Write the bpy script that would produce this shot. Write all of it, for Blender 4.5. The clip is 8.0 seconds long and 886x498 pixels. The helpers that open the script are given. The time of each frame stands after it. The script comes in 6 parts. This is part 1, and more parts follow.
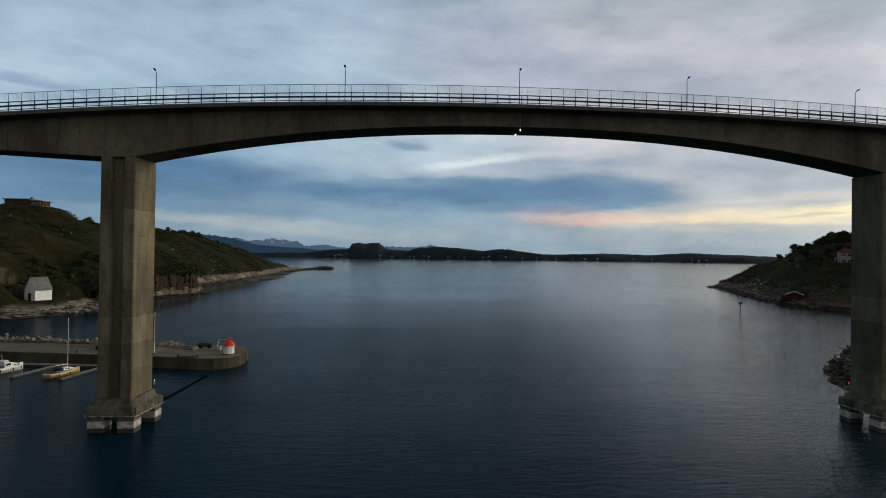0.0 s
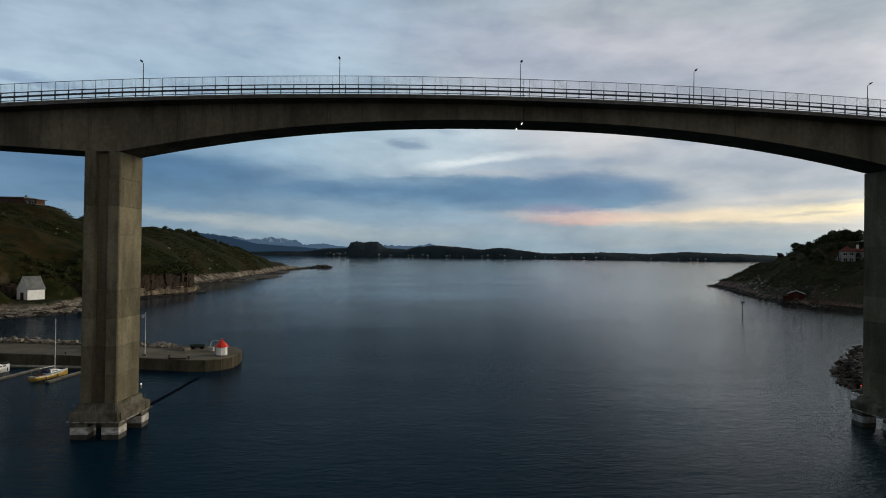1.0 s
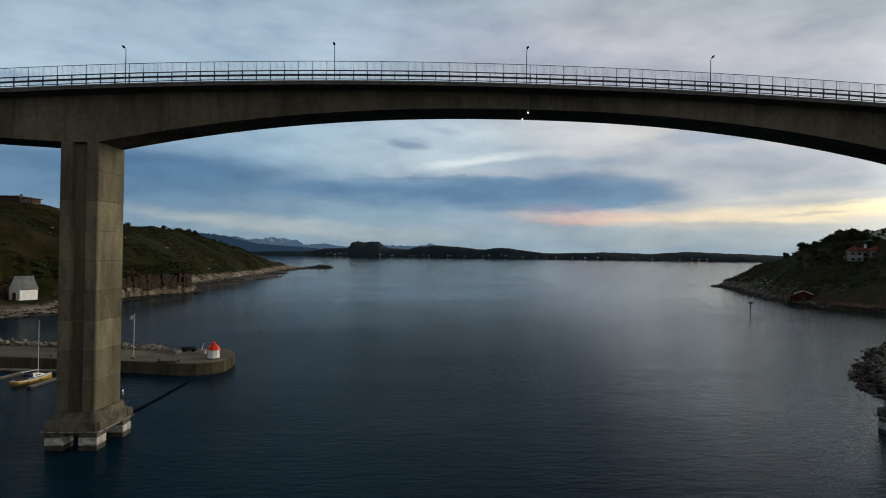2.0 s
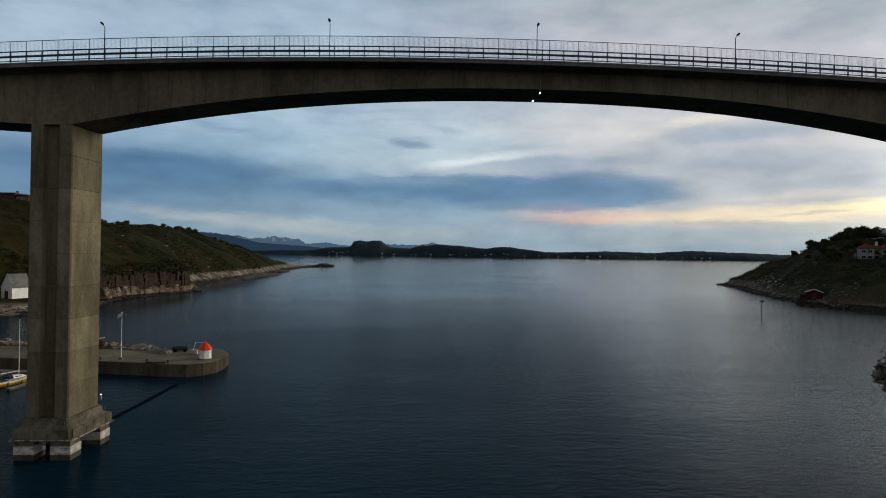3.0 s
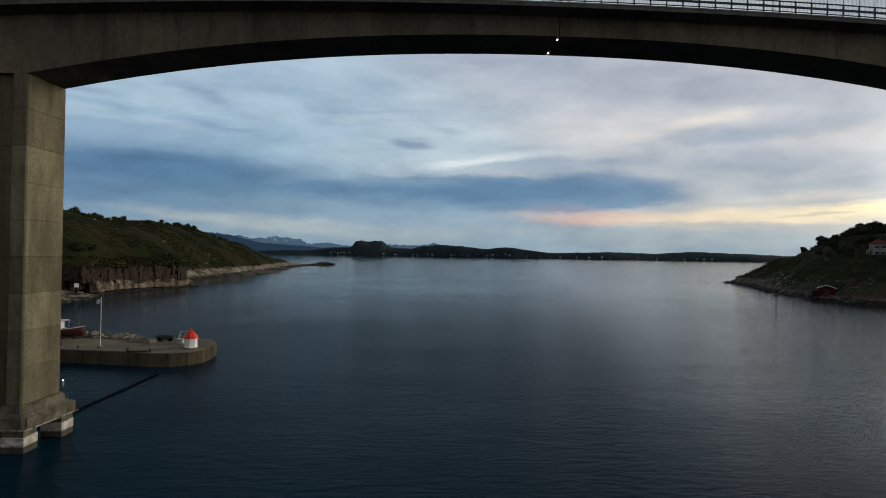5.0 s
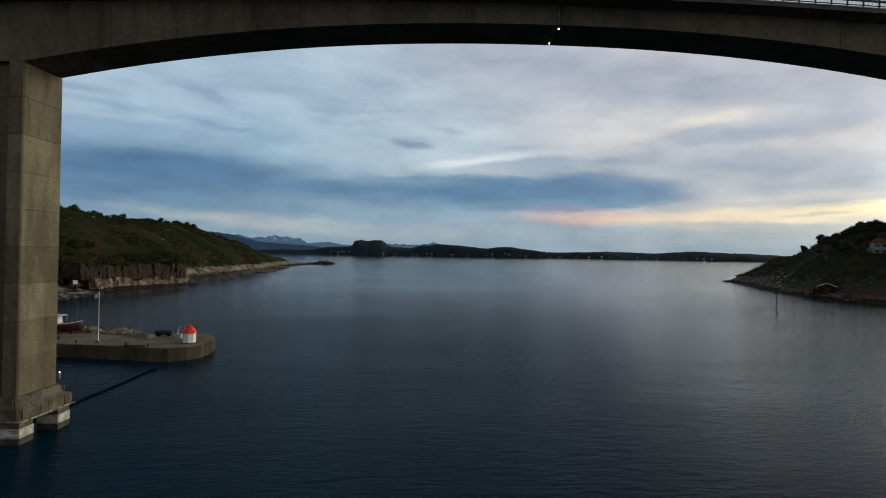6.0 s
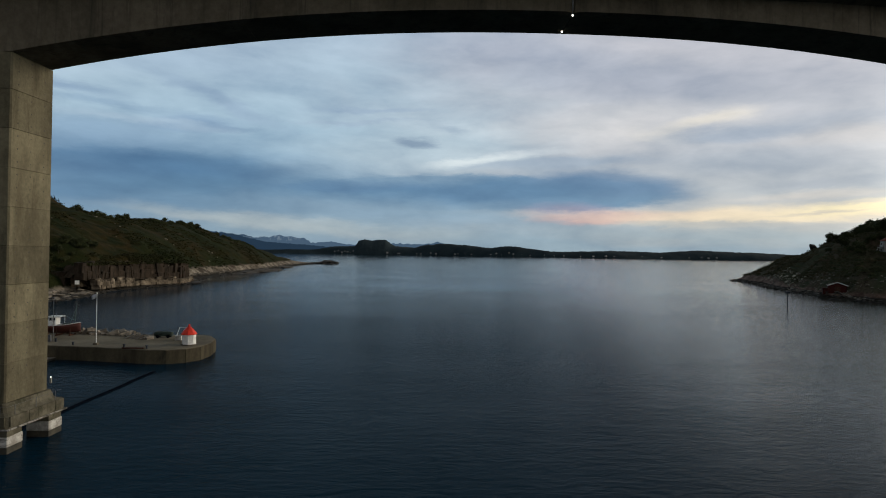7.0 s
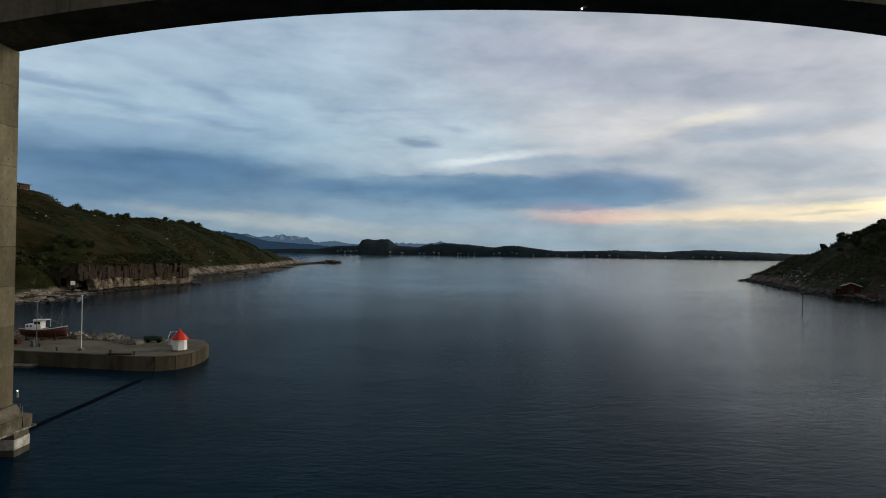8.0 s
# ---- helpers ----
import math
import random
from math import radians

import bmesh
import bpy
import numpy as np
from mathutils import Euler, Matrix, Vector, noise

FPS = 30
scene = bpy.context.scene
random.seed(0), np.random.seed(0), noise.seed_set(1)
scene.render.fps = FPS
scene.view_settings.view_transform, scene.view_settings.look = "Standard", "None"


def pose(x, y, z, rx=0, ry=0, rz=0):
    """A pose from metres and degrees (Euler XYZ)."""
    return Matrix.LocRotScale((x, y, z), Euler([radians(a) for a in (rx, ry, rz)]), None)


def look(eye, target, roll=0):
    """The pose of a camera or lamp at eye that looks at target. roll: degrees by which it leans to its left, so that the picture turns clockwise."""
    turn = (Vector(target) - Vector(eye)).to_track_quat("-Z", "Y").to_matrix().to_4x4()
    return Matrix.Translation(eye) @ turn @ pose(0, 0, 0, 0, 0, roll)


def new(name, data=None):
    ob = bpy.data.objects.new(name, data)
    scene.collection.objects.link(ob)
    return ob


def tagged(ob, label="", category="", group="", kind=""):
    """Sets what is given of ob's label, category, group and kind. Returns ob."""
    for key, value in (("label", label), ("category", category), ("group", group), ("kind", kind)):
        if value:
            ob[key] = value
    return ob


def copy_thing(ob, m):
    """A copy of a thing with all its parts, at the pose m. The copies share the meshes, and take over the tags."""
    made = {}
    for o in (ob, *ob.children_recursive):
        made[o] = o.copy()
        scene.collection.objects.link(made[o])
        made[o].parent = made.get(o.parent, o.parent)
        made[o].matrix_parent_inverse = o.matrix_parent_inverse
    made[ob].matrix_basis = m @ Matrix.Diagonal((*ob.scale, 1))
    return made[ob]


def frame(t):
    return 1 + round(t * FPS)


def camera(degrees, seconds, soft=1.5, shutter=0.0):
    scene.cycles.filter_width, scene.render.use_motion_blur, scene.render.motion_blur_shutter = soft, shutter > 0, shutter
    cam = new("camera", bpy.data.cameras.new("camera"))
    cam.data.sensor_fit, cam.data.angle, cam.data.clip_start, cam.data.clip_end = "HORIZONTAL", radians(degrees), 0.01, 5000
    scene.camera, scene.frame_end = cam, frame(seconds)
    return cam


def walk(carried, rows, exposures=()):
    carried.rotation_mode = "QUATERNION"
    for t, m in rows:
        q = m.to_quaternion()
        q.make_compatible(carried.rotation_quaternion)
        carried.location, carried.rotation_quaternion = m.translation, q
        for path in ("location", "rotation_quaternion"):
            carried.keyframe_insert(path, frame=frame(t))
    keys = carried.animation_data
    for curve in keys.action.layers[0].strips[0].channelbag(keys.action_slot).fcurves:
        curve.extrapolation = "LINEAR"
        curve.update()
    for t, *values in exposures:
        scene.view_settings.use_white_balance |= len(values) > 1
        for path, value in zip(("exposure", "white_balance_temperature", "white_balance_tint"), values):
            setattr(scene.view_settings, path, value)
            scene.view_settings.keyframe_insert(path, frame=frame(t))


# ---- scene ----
cam = camera(72.7, 8.0, soft=1.0)
PATH = [
    (0, (-14.079, -81.95, 22.959), (-13.981, -79.952, 22.981), 0.8),
    (0.5, (-13.966, -80.677, 22.932), (-13.867, -78.679, 22.952), 0.8),
    (1, (-13.84, -78.893, 22.971), (-13.738, -76.895, 22.989), 0.8),
    (1.5, (-13.673, -76.56, 22.9), (-13.572, -74.563, 22.919), 0.8),
    (3, (-13.551, -68.246, 22.03), (-13.459, -66.249, 22.045), 0.8),
    (3.5, (-13.405, -65.179, 21.376), (-13.315, -63.181, 21.393), 0.8),
    (4, (-13.366, -62.666, 20.502), (-13.275, -60.668, 20.519), 0.9),
    (4.5, (-13.425, -61.233, 19.596), (-13.338, -59.235, 19.614), 0.9),
    (6, (-13.423, -60.115, 18.018), (-13.335, -58.117, 18.034), 1.0),
    (6.5, (-13.566, -59.146, 17.927), (-13.486, -57.148, 17.943), 0.9),
    (7, (-13.67, -57.276, 17.952), (-13.595, -55.277, 17.966), 0.9),
    (7.5, (-13.737, -54.722, 17.96), (-13.669, -52.723, 17.973), 0.9),
    (8, (-13.837, -51.574, 18.071), (-13.772, -49.575, 18.083), 0.9),
]
walk(cam, [(t, look(eye, target, roll)) for t, eye, target, roll in PATH])


# ---- world, sun ----
def lin(r, g, b):
    """Linear colour from 0..255 display values."""
    return tuple(((c / 255) / 12.92 if c <= 10 else ((c / 255 + 0.055) / 1.055) ** 2.4) for c in (r, g, b)) + (1.0,)


class Nodes:
    """Short hand for building a node tree."""

    def __init__(self, tree):
        self.t = tree
        tree.nodes.clear()

    def n(self, kind, **ins):
        node = self.t.nodes.new("ShaderNode" + kind)
        for key, value in ins.items():
            key = key.replace("_", " ")
            self.put(node.inputs[key], value)
        return node

    def put(self, socket, value):
        if isinstance(value, bpy.types.NodeSocket):
            self.t.links.new(value, socket)
        else:
            socket.default_value = value

    def math(self, op, a, b=0.0, clamp=False):
        node = self.t.nodes.new("ShaderNodeMath")
        node.operation, node.use_clamp = op, clamp
        self.put(node.inputs[0], a)
        self.put(node.inputs[1], b)
        return node.outputs[0]

    def ramp(self, fac, stops, mode="LINEAR"):
        node = self.t.nodes.new("ShaderNodeValToRGB")
        node.color_ramp.interpolation = mode
        el = node.color_ramp.elements
        while len(el) < len(stops):
            el.new(0.5)
        for e, (p, c) in zip(el, stops):
            e.position, e.color = p, c if len(c) == 4 else (*c, 1)
        self.put(node.inputs[0], fac)
        return node.outputs[0]

    def mix(self, fac, a, b, mode="MIX"):
        node = self.t.nodes.new("ShaderNodeMix")
        node.data_type, node.blend_type = "RGBA", mode
        self.put(node.inputs[0], fac)
        self.put(node.inputs[6], a)
        self.put(node.inputs[7], b)
        return node.outputs[2]

    def span(self, v, lo, hi, a=0.0, b=1.0):
        node = self.t.nodes.new("ShaderNodeMapRange")
        node.interpolation_type = "SMOOTHSTEP"
        for i, x in enumerate((v, lo, hi, a, b)):
            self.put(node.inputs[i], x)
        return node.outputs[0]

    def noise(self, vec, scale, detail=4.0, rough=0.55, warp=0.0):
        node = self.n("TexNoise", Scale=scale, Detail=detail, Roughness=rough, Distortion=warp)
        self.put(node.inputs["Vector"], vec)
        return node.outputs["Fac"]

    def scaled(self, vec, s):
        node = self.t.nodes.new("ShaderNodeVectorMath")
        node.operation = "MULTIPLY"
        self.put(node.inputs[0], vec)
        node.inputs[1].default_value = s
        return node.outputs[0]


SUN_AZ, SUN_EL = radians(70), radians(17)   # azimuth from +y towards +x

world = bpy.data.worlds.new("dusk_sky")
scene.world = world
world.use_nodes = True
W = Nodes(world.node_tree)
way = W.n("TexCoord").outputs["Generated"]
sep = W.n("SeparateXYZ", Vector=way)
wx, wy, wz = sep.outputs
nishita = W.t.nodes.new("ShaderNodeTexSky")
nishita.sky_type, nishita.sun_disc = "NISHITA", False
nishita.sun_elevation, nishita.sun_rotation = SUN_EL, SUN_AZ
# cloud layers lie in long flat sheets, drawn out along the horizon
soft = W.noise(W.scaled(way, (2.2, 2.2, 8.5)), 1.5, 5, 0.5, 0.4)
depth = W.math("MAXIMUM", wy, 0.75)
near = W.math("MAXIMUM", wy, 0.3)
plane = W.n("CombineXYZ", X=W.math("DIVIDE", wx, near), Y=W.math("DIVIDE", wz, near)).outputs[0]


def drift(vec, stretch, scale, reach, detail):
    """Shift a direction by noise, more along the horizon than upwards."""
    node = W.n("TexNoise", Scale=scale, Detail=detail, Roughness=0.66)
    W.put(node.inputs["Vector"], W.scaled(way, stretch))
    add = W.t.nodes.new("ShaderNodeVectorMath")
    add.operation = "MULTIPLY_ADD"
    W.put(add.inputs[0], node.outputs["Color"])
    add.inputs[1].default_value = (reach[0], reach[1], 0)
    W.put(add.inputs[2], vec)
    back_half = W.t.nodes.new("ShaderNodeVectorMath")
    back_half.operation = "SUBTRACT"
    W.put(back_half.inputs[0], add.outputs[0])
    back_half.inputs[1].default_value = (reach[0] / 2, reach[1] / 2, 0)
    return back_half.outputs[0]


plane = drift(plane, (2.0, 2.0, 7.0), 1.8, (0.12, 0.024), 2.0)
plane = drift(plane, (5.0, 5.0, 22.0), 2.2, (0.075, 0.026), 8.0)
plane = W.mix(1.0, plane, (1, 1, 0, 1), "MULTIPLY")
up = W.math("ADD", W.math("DIVIDE", wz, depth), W.math("MULTIPLY", W.math("SUBTRACT", soft, 0.5), 0.07))
COOL = [(0.0, lin(130, 154, 176)), (0.03, lin(136, 159, 177)), (0.06, lin(140, 163, 182)), (0.10, lin(132, 161, 186)), (0.15, lin(136, 165, 190)),
        (0.20, lin(158, 184, 204)), (0.27, lin(168, 190, 208)), (0.35, lin(168, 186, 205)), (0.45, lin(148, 169, 189)), (0.6, lin(110, 134, 150)), (1.0, lin(102, 114, 120))]
WARM = [(0.0, lin(146, 168, 183)), (0.025, lin(142, 164, 181)), (0.045, lin(176, 180, 183)), (0.08, lin(190, 190, 192)), (0.11, lin(180, 185, 192)), (0.17, lin(180, 184, 193)),
        (0.22, lin(194, 195, 202)), (0.28, lin(180, 183, 193)), (0.36, lin(188, 188, 197)), (0.45, lin(166, 174, 182)), (0.6, lin(124, 138, 142)), (1.0, lin(102, 114, 120))]
side = W.span(W.math("ADD", wx, W.math("MULTIPLY", W.math("SUBTRACT", soft, 0.5), 0.4)), -0.2, 0.35)
front = W.mix(side, W.ramp(up, COOL), W.ramp(up, WARM))


def cloud(under, u, v, ru, rv, tilt, soft_edge, amount, colour):
    """One long cloud or break laid over the sky, its rim frayed by the drift."""
    m = W.t.nodes.new("ShaderNodeMapping")
    m.vector_type = "TEXTURE"
    W.put(m.inputs["Vector"], plane)
    m.inputs["Location"].default_value = (u, v, 0)
    m.inputs["Rotation"].default_value = (0, 0, radians(tilt))
    m.inputs["Scale"].default_value = (ru, rv, 1)
    far = W.t.nodes.new("ShaderNodeVectorMath")
    far.operation = "LENGTH"
    W.put(far.inputs[0], m.outputs[0])
    return W.mix(W.span(far.outputs["Value"], 1 + soft_edge, 1 - soft_edge, 0.0, amount), under, lin(*colour))


# pale streak under the western bank
front = cloud(front, -0.598, 0.0475, 0.216, 0.0282, -2, 0.8, 0.75, (112, 141, 168))
front = cloud(front, -0.261, 0.0507, 0.244, 0.0113, -6, 0.7, 0.85, (170, 180, 186))
front = cloud(front, -0.103, 0.0385, 0.160, 0.0094, -4, 0.7, 0.6, (160, 174, 184))
# western bank
front = cloud(front, -0.635, 0.1250, 0.451, 0.0488, -1, 0.45, 0.95, (82, 119, 154))
front = cloud(front, -0.390, 0.0948, 0.310, 0.0253, -4, 0.5, 0.85, (86, 122, 155))
front = cloud(front, -0.527, 0.1420, 0.310, 0.0188, -2, 0.5, 0.6, (76, 113, 150))
front = cloud(front, -0.592, 0.1923, 0.216, 0.0244, -3, 0.7, 0.65, (126, 154, 184))
front = cloud(front, -0.956, 0.1368, 0.394, 0.0845, -4, 0.5, 0.7, (104, 136, 168))
# middle bank, flat-topped, thinning out below
front = cloud(front, -0.150, 0.0919, 0.141, 0.0263, 3, 0.6, 0.8, (100, 133, 164))
front = cloud(front, 0.112, 0.1006, 0.329, 0.0319, 1, 0.14, 0.95, (100, 135, 167))
front = cloud(front, 0.321, 0.1235, 0.141, 0.0207, -2, 0.5, 0.8, (104, 133, 166))
front = cloud(front, 0.131, 0.1047, 0.178, 0.0188, 1, 0.6, 0.75, (84, 121, 157))
front = cloud(front, -0.095, 0.1079, 0.122, 0.0084, 1, 0.6, 0.6, (86, 121, 158))
front = cloud(front, 0.236, 0.0840, 0.160, 0.0122, 3, 0.8, 0.7, (104, 136, 167))
front = cloud(front, 0.009, 0.0621, 0.310, 0.0185, -3, 0.95, 0.9, (130, 156, 179))
front = cloud(front, -0.103, 0.0684, 0.113, 0.0094, -5, 0.9, 0.5, (128, 154, 178))
# bright break over the middle bank
front = cloud(front, -0.011, 0.1677, 0.160, 0.0375, 3, 0.8, 0.55, (190, 206, 216))
front = cloud(front, 0.102, 0.1598, 0.075, 0.0075, 9, 0.7, 0.85, (218, 226, 230))
front = cloud(front, 0.177, 0.1736, 0.066, 0.0047, 4, 0.8, 0.6, (205, 212, 220))
front = cloud(front, 0.063, 0.2098, 0.066, 0.0282, -12, 0.8, 0.4, (188, 205, 218))
front = cloud(front, 0.235, 0.1578, 0.141, 0.0103, 3, 0.6, 0.6, (150, 167, 188))
# warm lit sheet
front = cloud(front, 0.358, 0.2193, 0.178, 0.0319, 3, 0.8, 0.6, (206, 204, 206))
front = cloud(front, 0.483, 0.2365, 0.066, 0.0113, 14, 0.8, 0.85, (224, 217, 208))
front = cloud(front, 0.416, 0.2035, 0.066, 0.0094, -6, 0.8, 0.5, (214, 210, 206))
front = cloud(front, 0.718, 0.2198, 0.103, 0.0188, 6, 0.8, 0.45, (206, 200, 198))
# grey sheets to the east
front = cloud(front, 0.532, 0.2080, 0.113, 0.0131, 5, 0.7, 0.65, (152, 166, 186))
front = cloud(front, 0.649, 0.2297, 0.160, 0.0131, 7, 0.8, 0.5, (164, 174, 190))
front = cloud(front, 0.552, 0.1634, 0.160, 0.0207, 1, 0.8, 0.45, (166, 176, 190))
front = cloud(front, 0.689, 0.1307, 0.113, 0.0113, 5, 0.6, 0.6, (160, 168, 182))
front = cloud(front, 0.232, 0.3085, 0.225, 0.0319, -4, 0.8, 0.6, (162, 169, 186))
front = cloud(front, 0.118, 0.3613, 0.160, 0.0319, -6, 0.8, 0.45, (168, 176, 195))
front = cloud(front, 0.473, 0.3003, 0.197, 0.0263, 3, 0.8, 0.5, (166, 171, 186))
front = cloud(front, 0.472, 0.3768, 0.150, 0.0188, 0, 0.8, 0.4, (174, 177, 190))
# western wisps
front = cloud(front, -0.611, 0.2694, 0.094, 0.0084, -10, 0.7, 0.7, (128, 152, 181))
front = cloud(front, -0.520, 0.2365, 0.113, 0.0066, -7, 0.8, 0.6, (132, 158, 185))
front = cloud(front, -0.342, 0.2500, 0.113, 0.0103, -20, 0.8, 0.6, (142, 164, 190))
front = cloud(front, -0.369, 0.2057, 0.075, 0.0122, 2, 0.7, 0.75, (124, 150, 181))
front = cloud(front, -0.300, 0.1998, 0.038, 0.0047, 0, 0.8, 0.6, (120, 145, 175))
front = cloud(front, -0.456, 0.2102, 0.131, 0.0066, -5, 0.8, 0.6, (170, 190, 208))
front = cloud(front, -0.421, 0.3150, 0.188, 0.0282, -8, 0.8, 0.4, (150, 172, 196))
front = cloud(front, -0.087, 0.2365, 0.084, 0.0038, 0, 0.8, 0.5, (150, 170, 196))
front = cloud(front, -0.096, 0.2175, 0.094, 0.0028, 0, 0.8, 0.5, (156, 174, 196))
# small loose clouds
front = cloud(front, -0.013, 0.1818, 0.032, 0.0075, 0, 0.6, 0.8, (128, 148, 172))
front = cloud(front, 0.035, 0.2054, 0.023, 0.0066, -10, 0.8, 0.6, (150, 168, 188))
front = cloud(front, -0.292, 0.0585, 0.008, 0.0014, 0, 0.5, 0.6, (140, 156, 172))
# low break over the sunken sun
front = cloud(front, 0.293, 0.0623, 0.075, 0.0084, 3, 0.8, 0.85, (204, 166, 164))
front = cloud(front, 0.264, 0.0731, 0.066, 0.0113, 0, 0.9, 0.45, (176, 152, 170))
front = cloud(front, 0.437, 0.0677, 0.197, 0.0084, 1, 0.7, 0.85, (228, 200, 186))
front = cloud(front, 0.622, 0.0747, 0.216, 0.0141, 3, 0.7, 0.9, (240, 222, 194))
front = cloud(front, 0.769, 0.0899, 0.122, 0.0122, 6, 0.7, 0.95, (250, 234, 196))
front = cloud(front, 0.690, 0.1096, 0.141, 0.0066, 4, 0.8, 0.7, (212, 205, 200))
front = cloud(front, 0.700, 0.0800, 0.075, 0.0028, 5, 0.8, 0.75, (206, 196, 186))
front = cloud(front, 0.554, 0.0573, 0.150, 0.0047, 0, 0.8, 0.75, (176, 180, 184))
front = cloud(front, 0.764, 0.0994, 0.056, 0.0028, 4, 0.8, 0.7, (210, 202, 194))
front = cloud(front, 0.554, 0.0363, 0.282, 0.0122, 0, 0.8, 0.6, (142, 165, 182))
puffs = W.noise(W.scaled(way, (3.0, 3.0, 9.0)), 3.0, 6, 0.55, 0.2)
front = W.mix(1.0, front, W.ramp(puffs, [(0.3, (0.84, 0.89, 0.92)), (0.5, (1.04, 1.06, 1.045)), (0.7, (1.22, 1.22, 1.18))]), "MULTIPLY")
# brighter sky round the sunken sun
core = W.math("MULTIPLY", W.span(wx, 0.56, 0.8), W.span(wz, 0.65, 0.12))
front = W.mix(core, front, W.mix(1.0, front, (3.2, 2.95, 2.55, 1), "MULTIPLY"))
back_east = W.ramp(wz, [(0.0, lin(208, 202, 194)), (0.45, lin(198, 196, 192)), (0.9, lin(120, 123, 128)), (1.0, lin(112, 116, 122))])
back_west = W.ramp(wz, [(0.0, lin(104, 110, 118)), (0.45, lin(108, 114, 122)), (0.9, lin(110, 114, 120)), (1.0, lin(112, 116, 122))])
back = W.mix(W.span(wx, -0.75, 0.6), back_west, back_east)
clouds = W.mix(W.span(wy, -0.35, 0.3), back, front)
clear = W.mix(1.0, nishita.outputs[0], (0.1, 0.1, 0.1, 1), "MULTIPLY")
total = W.mix(0.93, clear, clouds)
W.n("OutputWorld", Surface=W.n("Background", Color=total, Strength=1.0).outputs[0])

sun = new("sun", bpy.data.lights.new("sun", "SUN"))
sun.data.energy, sun.data.angle, sun.data.color = 1.6, radians(14), (1.0, 0.88, 0.70)
sun.matrix_world = look((0, 0, 0), (-math.sin(SUN_AZ) * math.cos(SUN_EL), -math.cos(SUN_AZ) * math.cos(SUN_EL), -math.sin(SUN_EL)))


# ---- materials ----
def surface(name, dark, light, coarse, fine_scale, rough=0.85, metal=0.0, bump=0.3, stretch=(1, 1, 1), space="Position",
            spread=0.0, stain=None, ior=1.45, gloss=None):
    """A weathered surface: two scales of colour, relief, an optional stain colour."""
    m = bpy.data.materials.new(name)
    m.use_nodes = True
    k = Nodes(m.node_tree)
    vec = k.n("NewGeometry").outputs["Position"] if space == "Position" else k.n("TexCoord").outputs["Object"]
    a = k.noise(k.scaled(vec, stretch), coarse, 5, 0.6, 0.3)
    b = k.noise(vec, fine_scale, 6, 0.65)
    col = k.mix(k.span(a, 0.32, 0.68), (*dark, 1), (*light, 1))
    col = k.mix(0.55, col, k.ramp(b, [(0.25, (0.55, 0.55, 0.55)), (0.75, (1.35, 1.35, 1.35))]), "MULTIPLY")
    if stain:
        s = k.noise(k.scaled(vec, stain[1]), stain[2], 6, 0.7, 0.5)
        col = k.mix(k.math("MULTIPLY", k.span(s, 0.5, 0.72), stain[3]), col, (*stain[0], 1))
    if spread:
        r = k.n("ObjectInfo").outputs["Random"]
        col = k.mix(1.0, col, k.ramp(r, [(0.0, (1 - spread,) * 3), (1.0, (1 + spread,) * 3)]), "MULTIPLY")
    p = k.n("BsdfPrincipled", Base_Color=col, Roughness=rough, Metallic=metal, IOR=ior, Specular_IOR_Level=gloss if gloss is not None else 0.12 if rough > 0.65 else 0.4)
    bm_ = k.n("Bump", Strength=bump, Distance=0.05, Height=k.math("ADD", b, a))
    k.t.links.new(bm_.outputs[0], p.inputs["Normal"])
    k.n("OutputMaterial", Surface=p.outputs[0])
    return m


def glow(name, colour, strength):
    m = bpy.data.materials.new(name)
    m.use_nodes = True
    k = Nodes(m.node_tree)
    k.n("OutputMaterial", Surface=k.n("Emission", Color=(*colour, 1), Strength=strength).outputs[0])
    return m


CONCRETE = surface("aged_concrete", (0.100, 0.088, 0.058), (0.190, 0.169, 0.112), 0.35, 3.0, 0.9, bump=0.3, stretch=(1, 1, 0.35),
                   spread=0.2, stain=((0.040, 0.040, 0.026), (1.2, 1.2, 0.25), 0.6, 0.5))
CAP = surface("mossy_cap_concrete", (0.068, 0.062, 0.044), (0.165, 0.15, 0.112), 0.6, 3.0, 0.9, bump=0.5, stain=((0.03, 0.034, 0.018), (1, 1, 0.6), 0.9, 0.8))
GIRDER = surface("girder_concrete", (0.081, 0.070, 0.050), (0.156, 0.134, 0.098), 0.22, 2.0, 0.92, bump=0.2, stretch=(1, 1, 0.4),
                 spread=0.15, stain=((0.05, 0.046, 0.038), (1.3, 1.3, 0.09), 0.8, 0.8))
# streaked concrete, darkened to paint in the shade of the pier recess
RECESS_SHADE = surface("streaked_recess_shade", (0.068, 0.056, 0.038), (0.138, 0.115, 0.078), 0.4, 2.5, 0.92, stretch=(1.6, 1.6, 0.12), spread=0.1)
EDGE = surface("edge_concrete", (0.17, 0.162, 0.145), (0.25, 0.24, 0.215), 0.5, 4.0, 0.9)
BEAM = surface("edge_beam_concrete", (0.085, 0.08, 0.076), (0.145, 0.138, 0.13), 0.4, 3.0, 0.92, stain=((0.05, 0.048, 0.045), (1.2, 1.2, 0.3), 0.8, 0.7))
WHITE_BAND = surface("flaking_white_paint", (0.30, 0.28, 0.25), (0.60, 0.59, 0.56), 0.9, 5.0, 0.8, stain=((0.075, 0.066, 0.05), (0.5, 0.5, 2.2), 1.3, 1.0))
# tide-dark on the pier legs; painted shade on pontoon floats and tie holes
TIDE_SHADE_CONCRETE = surface("tide_and_shade_concrete", (0.035, 0.033, 0.026), (0.085, 0.075, 0.055), 0.9, 4.0, 0.6)
